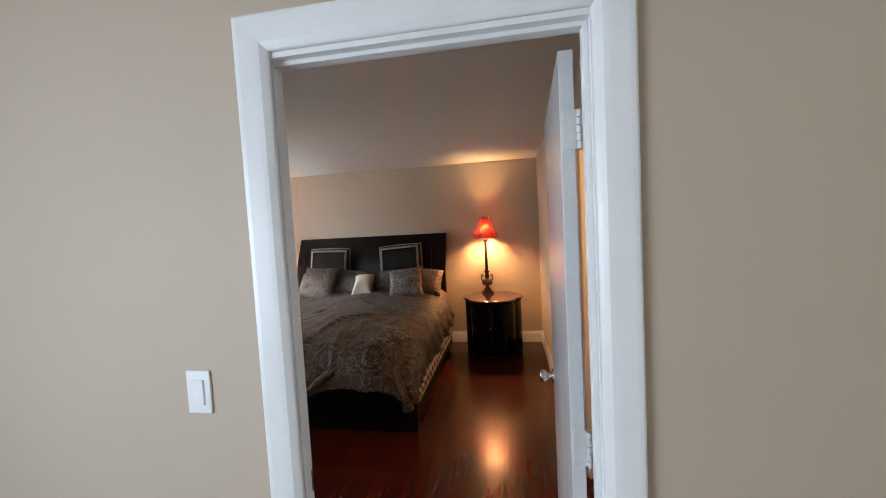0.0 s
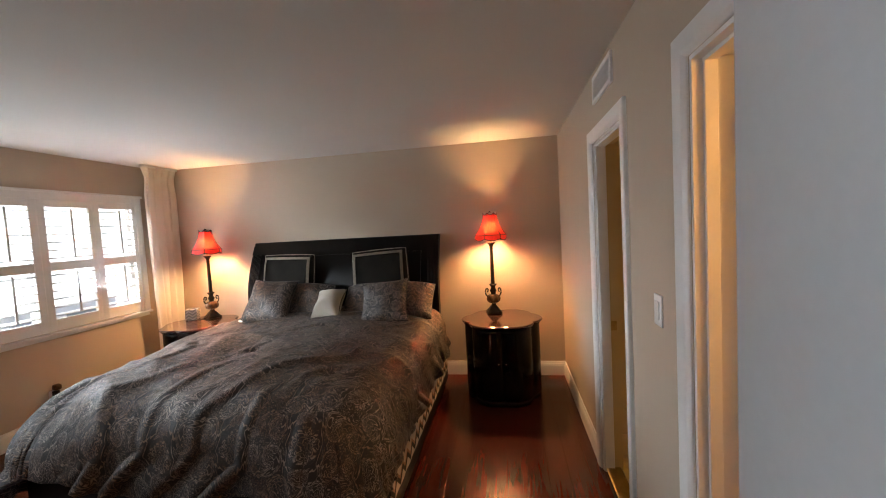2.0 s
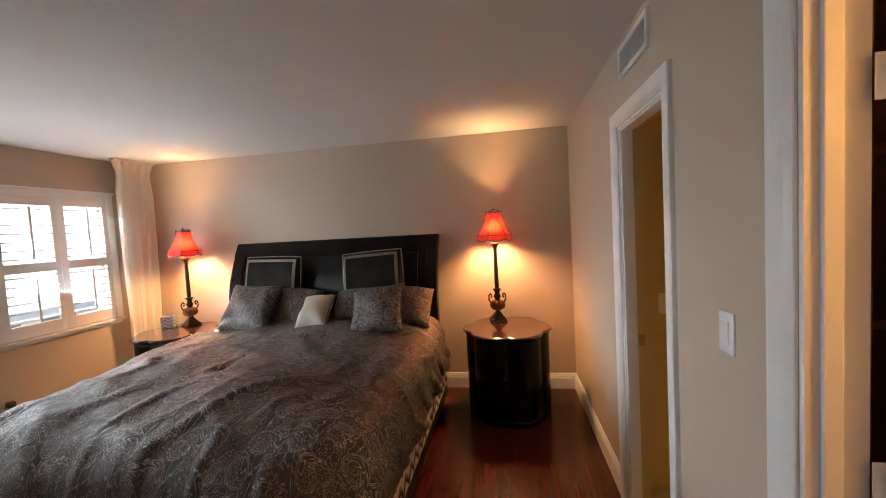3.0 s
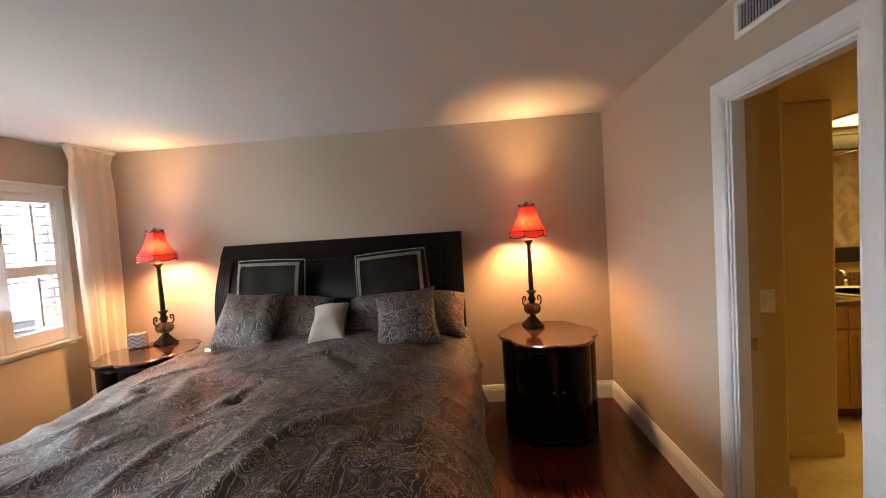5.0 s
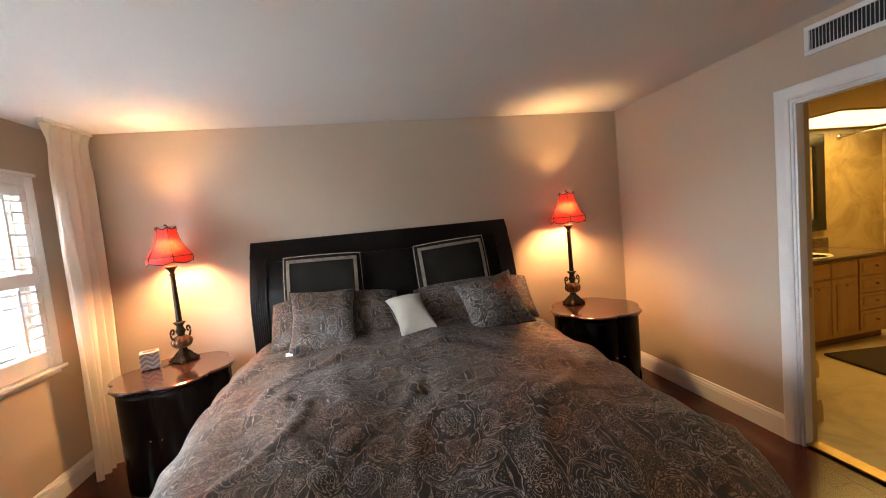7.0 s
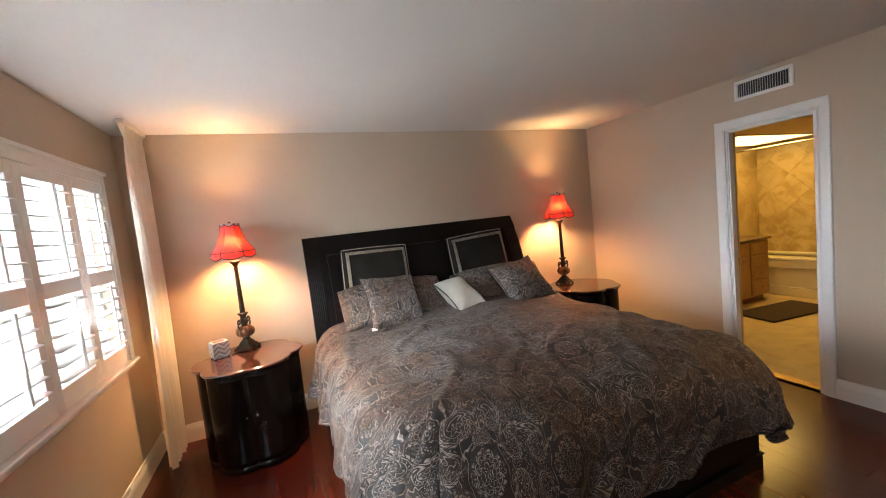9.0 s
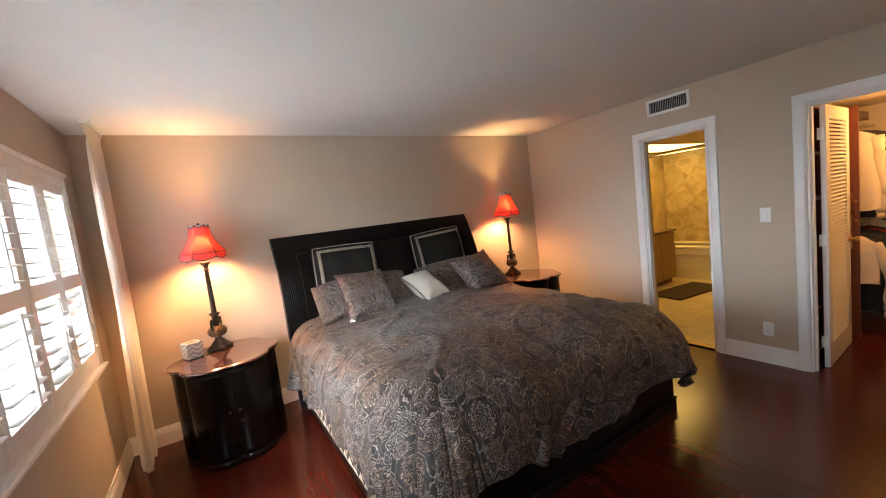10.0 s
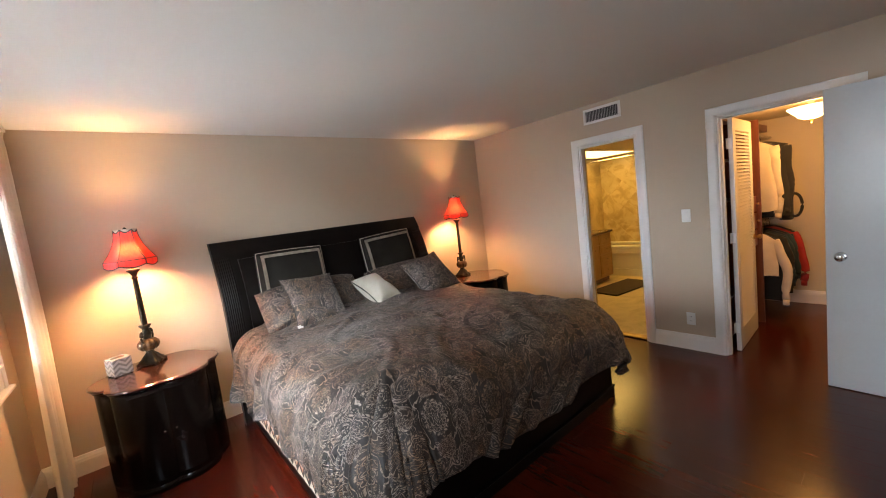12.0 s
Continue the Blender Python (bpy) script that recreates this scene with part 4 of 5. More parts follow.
# ---- pillows ----
def pillow_shape(w, h, t, n=22, pinch=0.07, seed=0, lump=0.02, soft=0.0, droop=0.0):
    """A stuffed cushion in the local xz plane, front towards -y, base at z = 0."""
    bm = bmesh.new()
    uv = bm.loops.layers.uv.new("UVMap")

    def pt(i, j, side):
        u, v = -1 + 2 * i / n, -1 + 2 * j / n
        x = w / 2 * u * (1 - pinch * (1 - v * v) * abs(u))
        z = h / 2 * v * (1 - pinch * (1 - u * u) * abs(v))
        x, z = x * (1 - soft * u * u * v * v), z * (1 - soft * u * u * v * v)
        z -= droop * (v + 1) / 2 * abs(u) ** 2.5
        f = max(0.0, (1 - abs(u) ** 3) * (1 - abs(v) ** 3)) ** 0.46
        y = side * (t / 2 * f + 0.003)
        y += side * f * lump * noise.noise(Vector((x * 6 + seed * 3.1, z * 6, side * 2.0)))
        return Vector((x, y, z + h / 2))

    sheets = []
    for side in (-1, 1):
        vs = [[bm.verts.new(pt(i, j, side)) for j in range(n + 1)] for i in range(n + 1)]
        for i in range(n):
            for j in range(n):
                q = (vs[i][j], vs[i + 1][j], vs[i + 1][j + 1], vs[i][j + 1])
                f = bm.faces.new(q if side < 0 else tuple(reversed(q)))
                for lp in f.loops:
                    lp[uv].uv = (lp.vert.co.x + seed * 0.37, lp.vert.co.z + seed * 0.21)
        sheets.append(vs)
    a, b = sheets
    ring = [(i, 0) for i in range(n)] + [(n, j) for j in range(n)] + [(n - i, n) for i in range(n)] + [(0, n - j) for j in range(n)]
    for (i0, j0), (i1, j1) in zip(ring, ring[1:] + ring[:1]):
        bm.faces.new((a[i0][j0], b[i0][j0], b[i1][j1], a[i1][j1]))
    edge = [(a[i][j].co + b[i][j].co) / 2 for i, j in ring]
    bmesh.ops.recalc_face_normals(bm, faces=bm.faces[:])
    return bm, edge


def pillow(name, at, lean, turn, tilt, w, h, t, mat, label, cord=None, seed=0, group="", pinch=0.12, soft=0.0, droop=0.0):
    ob = thing(name, at, label, "pillow", group)
    ob.matrix_basis = pose(*at, 0, 0, turn) @ pose(0, 0, 0, lean, 0, 0) @ pose(0, 0, 0, 0, tilt, 0)
    bm, edge = pillow_shape(w, h, t, seed=seed, pinch=pinch, lump=0.035, soft=soft, droop=droop)
    part("cushion", bm, mat, ob, "", True)
    if cord:
        part("piping", tube(edge, 0.0055, 6, closed=True), cord, ob, "twisted edge piping", True)
    return ob


def sham(at, lean, turn, tilt, w, h, t, seed):
    """Charcoal sham: stuffed centre, cream band, black outer band and cord."""
    ob = thing("euro_sham", at, "charcoal satin sham with a cream striped border, propped on the headboard", "pillow", "propped shams")
    ob.matrix_basis = pose(*at, 0, 0, turn) @ pose(0, 0, 0, lean, 0, 0) @ pose(0, 0, 0, 0, tilt, 0)
    bm, edge = pillow_shape(w, h, t, seed=seed, pinch=0.015, lump=0.016, soft=0.035)
    part("cushion", bm, DARKSATIN, ob, "", True)

    def front(x, z):
        u, v = 2 * x / w, 2 * (z - h / 2) / h
        f = max(0.0, (1 - min(1, abs(u)) ** 3) * (1 - min(1, abs(v)) ** 3)) ** 0.46
        return -(t / 2 * f + 0.003 + f * 0.012) - 0.010

    def band(inset0, inset1):
        bm = bmesh.new()
        ring = []
        for ins in (inset0, inset1):
            x1, z1 = w / 2 - ins - 0.006, h / 2 - ins - 0.006
            pts = []
            for k in range(4 * 12):
                s_, q = divmod(k, 12)
                f = -1 + 2 * q / 12
                x, z = ((f * x1, -z1), (x1, f * z1), (-f * x1, z1), (-x1, -f * z1))[s_]
                pts.append(bm.verts.new((x, front(x, z + h / 2), z + h / 2)))
            ring.append(pts)
        m = len(ring[0])
        for k in range(m):
            bm.faces.new((ring[0][k], ring[0][(k + 1) % m], ring[1][(k + 1) % m], ring[1][k]))
        bmesh.ops.solidify(bm, geom=bm.faces[:], thickness=0.003)
        return bm

    part("border", band(0.028, 0.053), CREAMSATIN, ob, "cream satin border stripe", True)
    part("piping", tube(edge, 0.008, 6, closed=True), BLACKCORD, ob, "black cord edge", True)
    part("trim_cord", tube([e + Vector((0, -0.008, 0)) for e in edge], 0.003, 5, closed=True), CREAMSATIN, ob, "thin cream cord", True)
    return ob


sham((-1.90, 5.40, 0.80), -9, 0, 1.5, 0.57, 0.605, 0.15, 1)
sham((-0.885, 5.40, 0.80), -9, -2, -3.5, 0.58, 0.615, 0.15, 2)
pillow("king_sham", (-1.80, 5.16, 0.78), -40, 3, 1, 0.92, 0.41, 0.22, PAISLEYSHAM, "grey-brown paisley king sham lying against the shams", None, 3, "paisley shams", 0.05, 0.05, 0.02)
pillow("king_sham", (-0.80, 5.16, 0.77), -42, -4, -1, 0.94, 0.41, 0.22, PAISLEYSHAM, "grey-brown paisley king sham lying against the shams", None, 4, "paisley shams", 0.06, 0.04, 0.025)
sq = pillow("throw_pillow", (-1.875, 4.94, 0.81), -38, 8, 5, 0.43, 0.45, 0.19, PAISLEYSHAM, "square silver-grey paisley throw pillow with cord piping", BLACKCORD, 5, "square throw pillows")
part("tag", box(-0.222, -0.182, -0.02, -0.017, 0.0, 0.022), PLASTIC, sq, "small white fabric tag")
pillow("throw_pillow", (-0.71, 4.88, 0.80), -42, -6, -11, 0.44, 0.44, 0.17, PAISLEYSHAM, "square silver-grey paisley throw pillow with cord piping", BLACKCORD, 6, "square throw pillows")
pillow("accent_pillow", (-1.265, 4.92, 0.82), -60, 4, -6, 0.27, 0.43, 0.19, WHITESATIN, "small ivory satin accent pillow", BLACKCORD, 7, "", 0.22)


# ---- nightstands ----
def clover(r, a, lobes=6, depth=0.09):
    return r * (1 - depth + depth * 1.35 * abs(math.cos(lobes * a / 2)) ** 0.75)


def clover_solid(rings, seg=144, lobes=6, depth=0.09, yscale=1.0):
    bm = bmesh.new()
    rows = []
    for r, z in rings:
        rows.append([bm.verts.new((clover(r, 2 * math.pi * i / seg, lobes, depth) * math.cos(2 * math.pi * i / seg), yscale * clover(r, 2 * math.pi * i / seg, lobes, depth) * math.sin(2 * math.pi * i / seg), z)) for i in range(seg)])
    for lo, hi in zip(rows, rows[1:]):
        for i in range(seg):
            bm.faces.new((lo[i], lo[(i + 1) % seg], hi[(i + 1) % seg], hi[i]))
    bm.faces.new(list(reversed(rows[0])))
    bm.faces.new(rows[-1])
    return bm


def nightstand(at):
    ob = thing("nightstand", at, "scalloped black lacquer nightstand with a mahogany top", "nightstand", "bedside pair")
    part("body", clover_solid([(0.325, 0.05), (0.333, 0.055), (0.333, 0.675), (0.325, 0.68)]), EBONY, ob, "", True)
    part("plinth", clover_solid([(0.318, 0.0), (0.330, 0.004), (0.330, 0.05), (0.318, 0.056)]), EBONY, ob, "", True)
    part("collar", clover_solid([(0.330, 0.678), (0.345, 0.684), (0.345, 0.692), (0.336, 0.697)]), EBONY, ob, "", True)
    part("tabletop", clover_solid([(0.340, 0.697), (0.358, 0.701), (0.363, 0.709), (0.358, 0.716), (0.350, 0.719)]), REDTOP, ob, "glossy scalloped mahogany top")
    front = -clover(0.333, -math.pi / 2)
    for side in (-1, 1):
        bm = bmesh.new()
        for r, z0, z1 in ((0.3355, 0.085, 0.655),):
            cols = []
            for i in range(25):
                a = -math.pi / 2 + side * (0.008 + 0.50 * i / 24)
                q0, q1 = clover(r, a), clover(r - 0.006, a)
                cols.append([bm.verts.new((q * math.cos(a), q * math.sin(a), z)) for q, z in ((q0, z0), (q0, z1), (q1, z1), (q1, z0))])
            for c0, c1 in zip(cols, cols[1:]):
                for q in range(4):
                    bm.faces.new((c0[q], c1[q], c1[(q + 1) % 4], c0[(q + 1) % 4]))
            bm.faces.new(cols[0])
            bm.faces.new(list(reversed(cols[-1])))
        bmesh.ops.recalc_face_normals(bm, faces=bm.faces[:])
        part("door", bm, EBONY, ob)
        kn = part("knob", lathe([(0.006, 0), (0.005, 0.012), (0.012, 0.018), (0.013, 0.026), (0.006, 0.031)], 14), CHROME, ob, "small round metal knob", True)
        kn.matrix_basis = pose(side * 0.036, front + 0.013, 0.385, 90, 0, 0)
    part("escutcheon", lathe([(0.009, 0), (0.007, 0.004)], 12), CHROME, ob, "small metal lock plate").matrix_basis = pose(0, front + 0.004, 0.655, 90, 0, 0)
    return ob


ns_r = nightstand((0.262, 5.402, 0.0))
ns_l = copy_thing(ns_r, pose(-2.93, 5.402, 0.0, 0, 0, 0))


# ---- bedside lamps ----
def shade_mesh(sides=6, n=14, inner=0.0):
    bm = bmesh.new()
    seg = sides * 8
    rows = []
    for k in range(n + 1):
        f = k / n
        g = max(0.0, (f - 0.14) / 0.86)
        r = 0.152 - 0.086 * (1 - (1 - g) ** 2.0) - inner
        row = []
        for i in range(seg):
            a = 2 * math.pi * i / seg
            loc = (a % (2 * math.pi / sides)) - math.pi / sides
            poly = math.cos(math.pi / sides) / math.cos(loc)
            c = math.cos(loc * sides / 2)
            rr = r * (0.35 + 0.65 * poly)
            z = f * 0.250
            if f < 0.12:
                z -= 0.016 * c * (1 - f / 0.12)
            if f > 0.88:
                z -= 0.020 * c * (f - 0.88) / 0.12
            row.append(bm.verts.new((rr * math.cos(a), rr * math.sin(a), z)))
        rows.append(row)
    for lo, hi in zip(rows, rows[1:]):
        for i in range(seg):
            bm.faces.new((lo[i], lo[(i + 1) % seg], hi[(i + 1) % seg], hi[i]))
    lines = ([v.co.copy() for v in rows[0]], [v.co.copy() for v in rows[-1]], [[rows[k][s * 8].co.copy() for k in range(n + 1)] for s in range(sides)], [v.co.copy() for v in rows[2]])
    return bm, lines


def scroll(sx):
    pts = []
    for i in range(30):
        f = i / 29
        a = -2.2 + f * 6.6
        r = 0.034 * (1 - 0.62 * f)
        pts.append((sx * (0.052 + 0.014 * f + r * math.cos(a) * 0.75), 0, 0.205 + 0.022 * f + r * math.sin(a) * 1.25))
    return pts


def table_lamp(at, turn):
    ob = thing("table_lamp", at, "lit buffet lamp with red bell shade and bronze urn stem", "lamp", "bedside lamps", turn)
    part("foot", lathe([(0.066, 0.006), (0.070, 0.010), (0.070, 0.020), (0.060, 0.026), (0.056, 0.036), (0.044, 0.046), (0.038, 0.060), (0.028, 0.072), (0.020, 0.084), (0.018, 0.094), (0.024, 0.102)], 32, 8, 0.05, square=0.75), BRONZE, ob, "", True)
    for q in range(4):
        a = math.pi / 4 + q * math.pi / 2
        part("toe", lathe([(0.010, 0), (0.014, 0.006), (0.011, 0.016), (0.004, 0.022)], 12), BRONZE, ob, "", True).matrix_basis = pose(0.083 * math.cos(a), 0.083 * math.sin(a), 0)
    part("urn", lathe([(0.022, 0.098), (0.044, 0.104), (0.060, 0.120), (0.066, 0.142), (0.062, 0.162), (0.046, 0.180), (0.026, 0.188)], 72, 12, 0.06), GILT, ob, "copper-gilt ribbed urn", True)
    part("neck", lathe([(0.026, 0.186), (0.022, 0.198), (0.031, 0.214), (0.033, 0.226), (0.024, 0.242), (0.021, 0.258), (0.028, 0.270), (0.039, 0.284), (0.039, 0.289), (0.020, 0.292)], 32), BRONZE, ob, "turned bronze neck with a flared ring", True)
    for sx in (-1, 1):
        part("scroll_handle", tube(scroll(sx), 0.0068, 8), BRONZE, ob, "curled bronze scroll handle", True)
    part("column", lathe([(0.019, 0.288), (0.0185, 0.31), (0.0155, 0.61), (0.014, 0.63), (0.019, 0.635), (0.019, 0.645)], 32, 10, 0.07), BRONZE, ob, "fluted dark bronze column", True)
    part("cup", lathe([(0.014, 0.643), (0.015, 0.655), (0.024, 0.675), (0.040, 0.692), (0.042, 0.699), (0.020, 0.703)], 28), BRONZE, ob, "", True)
    part("socket", lathe([(0.012, 0.700), (0.012, 0.775), (0.015, 0.78), (0.015, 0.80)], 16), BRASS, ob, "brass candle sleeve", True)
    part("bulb", lathe([(0.012, 0.796), (0.022, 0.806), (0.029, 0.822), (0.027, 0.837), (0.016, 0.849), (0.004, 0.854)], 16), BULB, ob, "glowing candle bulb", True)
    bm, lines = shade_mesh()
    sh = part("shade", bm, SHADE, ob, "red silk bell shade with dark braid", True)
    sh.location = (0, 0, 0.735)
    top = [lines[1][i] * 0.985 for i in range(len(lines[1]))]
    rb = bmesh.new()
    lo_ = [rb.verts.new((p.x, p.y, lines[1][0].z - 0.022)) for p in top]
    hi_ = [rb.verts.new((p.x, p.y, lines[1][0].z + 0.004)) for p in top]
    for i in range(len(lo_)):
        rb.faces.new((lo_[i], lo_[(i + 1) % len(lo_)], hi_[(i + 1) % len(hi_)], hi_[i]))
    part("lining", rb, WHITESATIN, sh, "cream inner lining band", True)
    for ring, rad in ((lines[0], 0.0045), (lines[1], 0.0042), (lines[3], 0.0032)):
        part("braid", tube(ring, rad, 5, closed=True), BLACKCORD, sh, "dark edge braid", True)
    for ln in lines[2]:
        part("seam", tube(ln, 0.0030, 5), BLACKCORD, sh, "dark seam cord", True)
    harp = bmesh.new()
    tube([(0.045 * math.sin(math.pi * f), 0, 0.79 + 0.19 * f) for f in [i / 16 for i in range(17)]], 0.0018, 6, bm=harp)
    tube([(-0.045 * math.sin(math.pi * f), 0, 0.79 + 0.19 * f) for f in [i / 16 for i in range(17)]], 0.0018, 6, bm=harp)
    for q in range(3):
        a = q * 2 * math.pi / 3
        tube([(0, 0, 0.978), (0.064 * math.cos(a), 0.064 * math.sin(a), 0.966)], 0.0016, 5, bm=harp)
    part("harp", harp, BRASS, ob, "thin brass harp")
    part("hub", lathe([(0.019, 0.970), (0.019, 0.974)], 20), BRASS, ob)
    part("finial", lathe([(0.004, 0.974), (0.010, 0.982), (0.013, 0.990), (0.009, 0.998), (0.003, 1.004)], 16), BRONZE, ob, "", True)
    return ob


lamp_r = table_lamp((LAMP_R, LAMP_Y, 0.719), 10)
lamp_l = copy_thing(lamp_r, pose(LAMP_L, LAMP_Y, 0.719, 0, 0, 62))

tb = thing("tissue_box", (-3.13, 5.52, 0.719), "grey chevron tissue box with an oval opening", "tissue box", "", 24)
part("box", box(-0.056, 0.056, -0.056, 0.056, 0.006, 0.122, 0.004), TISSUE, tb)
part("opening", clover_solid([(0.036, 0.1215), (0.036, 0.1235)], 40, 2, 0.25), surface("tissue_slot", (0.10, 0.06, 0.04), (0.16, 0.10, 0.07), 20, 0.8), tb, "dark oval tissue opening")
for sx in (-1, 1):
    for sy in (-1, 1):
        part("foot", lathe([(0.006, 0), (0.008, 0.003), (0.006, 0.007)], 10), BRONZE, tb).location = (sx * 0.045, sy * 0.045, 0)
cord = new("lamp_cord", mesh_of("lamp_cord", tube([(-3.05, 5.50, 0.724), (-3.03, 5.52, 0.724), (-3.02, 5.56, 0.724), (-2.99, 5.59, 0.724)], 0.003, 6), BLACK, True))
tagged(cord, "thin dark lamp cord lying on the nightstand", "cord")

# ---- curtain ----
def curtain_f(u, v):
    """Pinch-pleated header, then soft tubes that loosen towards the floor."""
    head = max(0.0, (v - 0.955) / 0.045)
    draw = math.exp(-((v - 0.945) / 0.05) ** 2)
    y = 5.375 + u * 0.435 - (1 - v) * (0.045 * u - 0.065 * (1 - u))
    y += (0.5 - u) * 0.05 * draw
    fold = math.sin(u * 2 * math.pi * 4.5 + 0.5 * math.sin(v * 2.6 + u * 3) * (1 - v)) + 0.30 * math.sin(u * 47 + v * 1.5)
    pleat = abs(math.sin(u * math.pi * 4.5)) - 0.5
    amp = 0.016 + 0.018 * (1 - v)
    x = -3.462 - 0.055 * (1 - v) + amp * fold * (1 - head) + 0.030 * pleat * head + 0.010 * noise.noise(Vector((u * 5, v * 3, 1)))
    return Vector((x, y + 0.012 * math.sin(v * 4 + u * 5) * (1 - v), 0.012 + v * 2.405))


cur = thing("curtain", (0, 0, 0), "cream linen curtain panel hanging from ceiling to floor", "curtain")
cp = part("panel", grid_surface(120, 70, curtain_f, lambda u, v: (u, v)), CURTAINLINEN, cur, "", True)
part("track", box(-3.485, -3.440, 5.38, 5.82, 2.418, 2.44, 0.003), TRIM, cur, "white ceiling curtain track")

# ---- wall fittings ----
vent = thing("air_vent", (XE, 4.018, 2.323), "white metal air vent with dark vertical slats", "vent")
VW, VH = 0.386, 0.150
# no hollow duct: a near-black sheet carries the shade between the slats
part("backing", box(-0.002, 0.004, -VW / 2 + 0.01, VW / 2 - 0.01, -VH / 2 + 0.01, VH / 2 - 0.01), VENTDARK, vent, "dark sheet standing for the shaded duct behind the slats")
vf = box(-0.014, 0, -VW / 2, VW / 2, VH / 2 - 0.024, VH / 2, 0.003)
box(-0.014, 0, -VW / 2, VW / 2, -VH / 2, -VH / 2 + 0.024, 0.003, bm=vf)
box(-0.014, 0, -VW / 2, -VW / 2 + 0.024, -VH / 2 + 0.024, VH / 2 - 0.024, 0.003, bm=vf)
box(-0.014, 0, VW / 2 - 0.024, VW / 2, -VH / 2 + 0.024, VH / 2 - 0.024, 0.003, bm=vf)
part("frame", vf, TRIM, vent)
slat = mesh_of("vent_slat", box(-0.011, 0.0, -0.0012, 0.0012, -VH / 2 + 0.022, VH / 2 - 0.022), STEEL)
for i in range(21):
    o = new("slat", slat)
    o.parent = vent
    o.matrix_basis = pose(-0.001, -VW / 2 + 0.032 + i * (VW - 0.064) / 20, 0, 0, 0, 25)


def switch_plate(at, turn, rocker=True, label="white rocker light switch"):
    """A plate in the local xz plane, front towards -y."""
    ob = thing("light_switch" if rocker else "wall_outlet", at, label, "light switch" if rocker else "outlet", "", turn)
    part("plate", box(-0.036, 0.036, -0.006, 0, -0.058, 0.058, 0.003, 3), PLASTIC, ob)
    if rocker:
        b = box(-0.017, 0.017, -0.010, -0.005, -0.034, 0.034, 0.002)
        part("rocker", b, PLASTIC, ob)
    else:
        for sz in (-0.02, 0.02):
            so_ = part("socket", lathe([(0.017, 0), (0.016, 0.003)], 20), PLASTIC, ob)
            so_.matrix_basis = pose(0, -0.006, sz, 90, 0, 0)
            for sx in (-0.006, 0.006):
                part("slot", box(sx - 0.001, sx + 0.001, -0.0098, -0.0088, sz - 0.002, sz + 0.007), BLACK, ob)
    return ob


switch_plate((XE, 3.318, 1.248), -90, True, "white light switch between the two doorways")
switch_plate((-0.344, YS2, 1.214), 0, True, "white rocker light switch in the hall")
switch_plate((1.15, 4.45, 1.09), 0, True, "cream light switch inside the bathroom")
switch_plate((XE, 3.324, 0.30), -90, False, "white double outlet above the baseboard")
ol = switch_plate((XW, 4.51, 0.295), 90, False, "white double outlet under the window with a bronze night light")
part("plug", box(-0.020, 0.020, -0.050, -0.006, 0.005, 0.055, 0.010, 3), BRONZE, ol, "bronze plug-in night light", True)
part("shade", box(-0.024, 0.030, -0.066, -0.014, 0.058, 0.112, 0.016, 3), GILT, ol, "curled bronze night light shade", True)

# ---- closet ----
cl = thing("ceiling_light", (1.62, 2.58, C_H), "lit frosted glass bowl ceiling light with a brass finial", "ceiling light")
part("canopy", lathe([(0.075, 0.0), (0.072, -0.012), (0.030, -0.024), (0.014, -0.05), (0.014, -0.10)], 28), BRASS, cl, "brass canopy", True)
part("bowl", lathe([(0.155, -0.070), (0.158, -0.076), (0.150, -0.084), (0.130, -0.105), (0.098, -0.136), (0.086, -0.155), (0.048, -0.172), (0.012, -0.178)], 40), LAMPGLASS, cl, "glowing frosted glass bowl", True)
part("finial", lathe([(0.012, -0.176), (0.014, -0.184), (0.007, -0.192), (0.009, -0.202), (0.003, -0.210)], 16), BRASS, cl, "brass finial", True)
for o in cl.children:
    if o.name.startswith("bowl"):
        o.visible_shadow = False

org = thing("closet_organizer", (1.95, 3.255, 0.0), "dark cherry veneer closet organizer with shelves and a drawer", "wardrobe")
part("side_panel", box(-0.94, -0.92, -0.18, 0.185, 0, 2.06, 0.002), CLOSETWOOD, org)
part("side_panel", box(-0.01, 0.012, -0.260, 0.185, 0, 2.06, 0.002), CLOSETWOOD, org)
part("side_panel", box(-0.42, -0.40, -0.18, 0.185, 0, 2.06, 0.002), CLOSETWOOD, org)
for z in (0.10, 0.45, 1.32, 1.68, 2.03):
    part("shelf", box(-0.92, -0.01, -0.178, 0.183, z, z + 0.02, 0.002), CLOSETWOOD, org)
part("top_box", box(0.012, 0.895, -0.165, 0.185, 1.985, 2.06, 0.003), CLOSETWOOD, org)
part("shelf", box(0.012, 0.85, -0.05, 0.183, 1.075, 1.10, 0.002), CLOSETWOOD, org)
for z in (0.82, 0.99, 1.16):
    part("drawer", box(-0.165, -0.012, -0.225, -0.178, z, z + 0.155, 0.003), CLOSETWOOD, org)
    part("knob", lathe([(0.006, 0), (0.005, 0.012), (0.012, 0.018), (0.010, 0.028)], 12), BRASS, org, "small brass knob", True).matrix_basis = pose(-0.05, -0.225, z + 0.08, 90, 0, 0)
part("back", box(-0.92, 0.0, 0.175, 0.187, 0.1, 2.05), CLOSETWOOD, org)
rail = thing("hanging_rail", (1.962, 3.065, 0), "chrome closet hanging rail", "clothes rail")
part("bar", tube([(0.0, 0, 1.92), (0.885, 0, 1.92)], 0.014, 14), CHROME, rail, "", True)
part("bar", tube([(0.0, 0, 0.995), (0.885, 0, 0.995)], 0.014, 14), CHROME, rail, "", True)


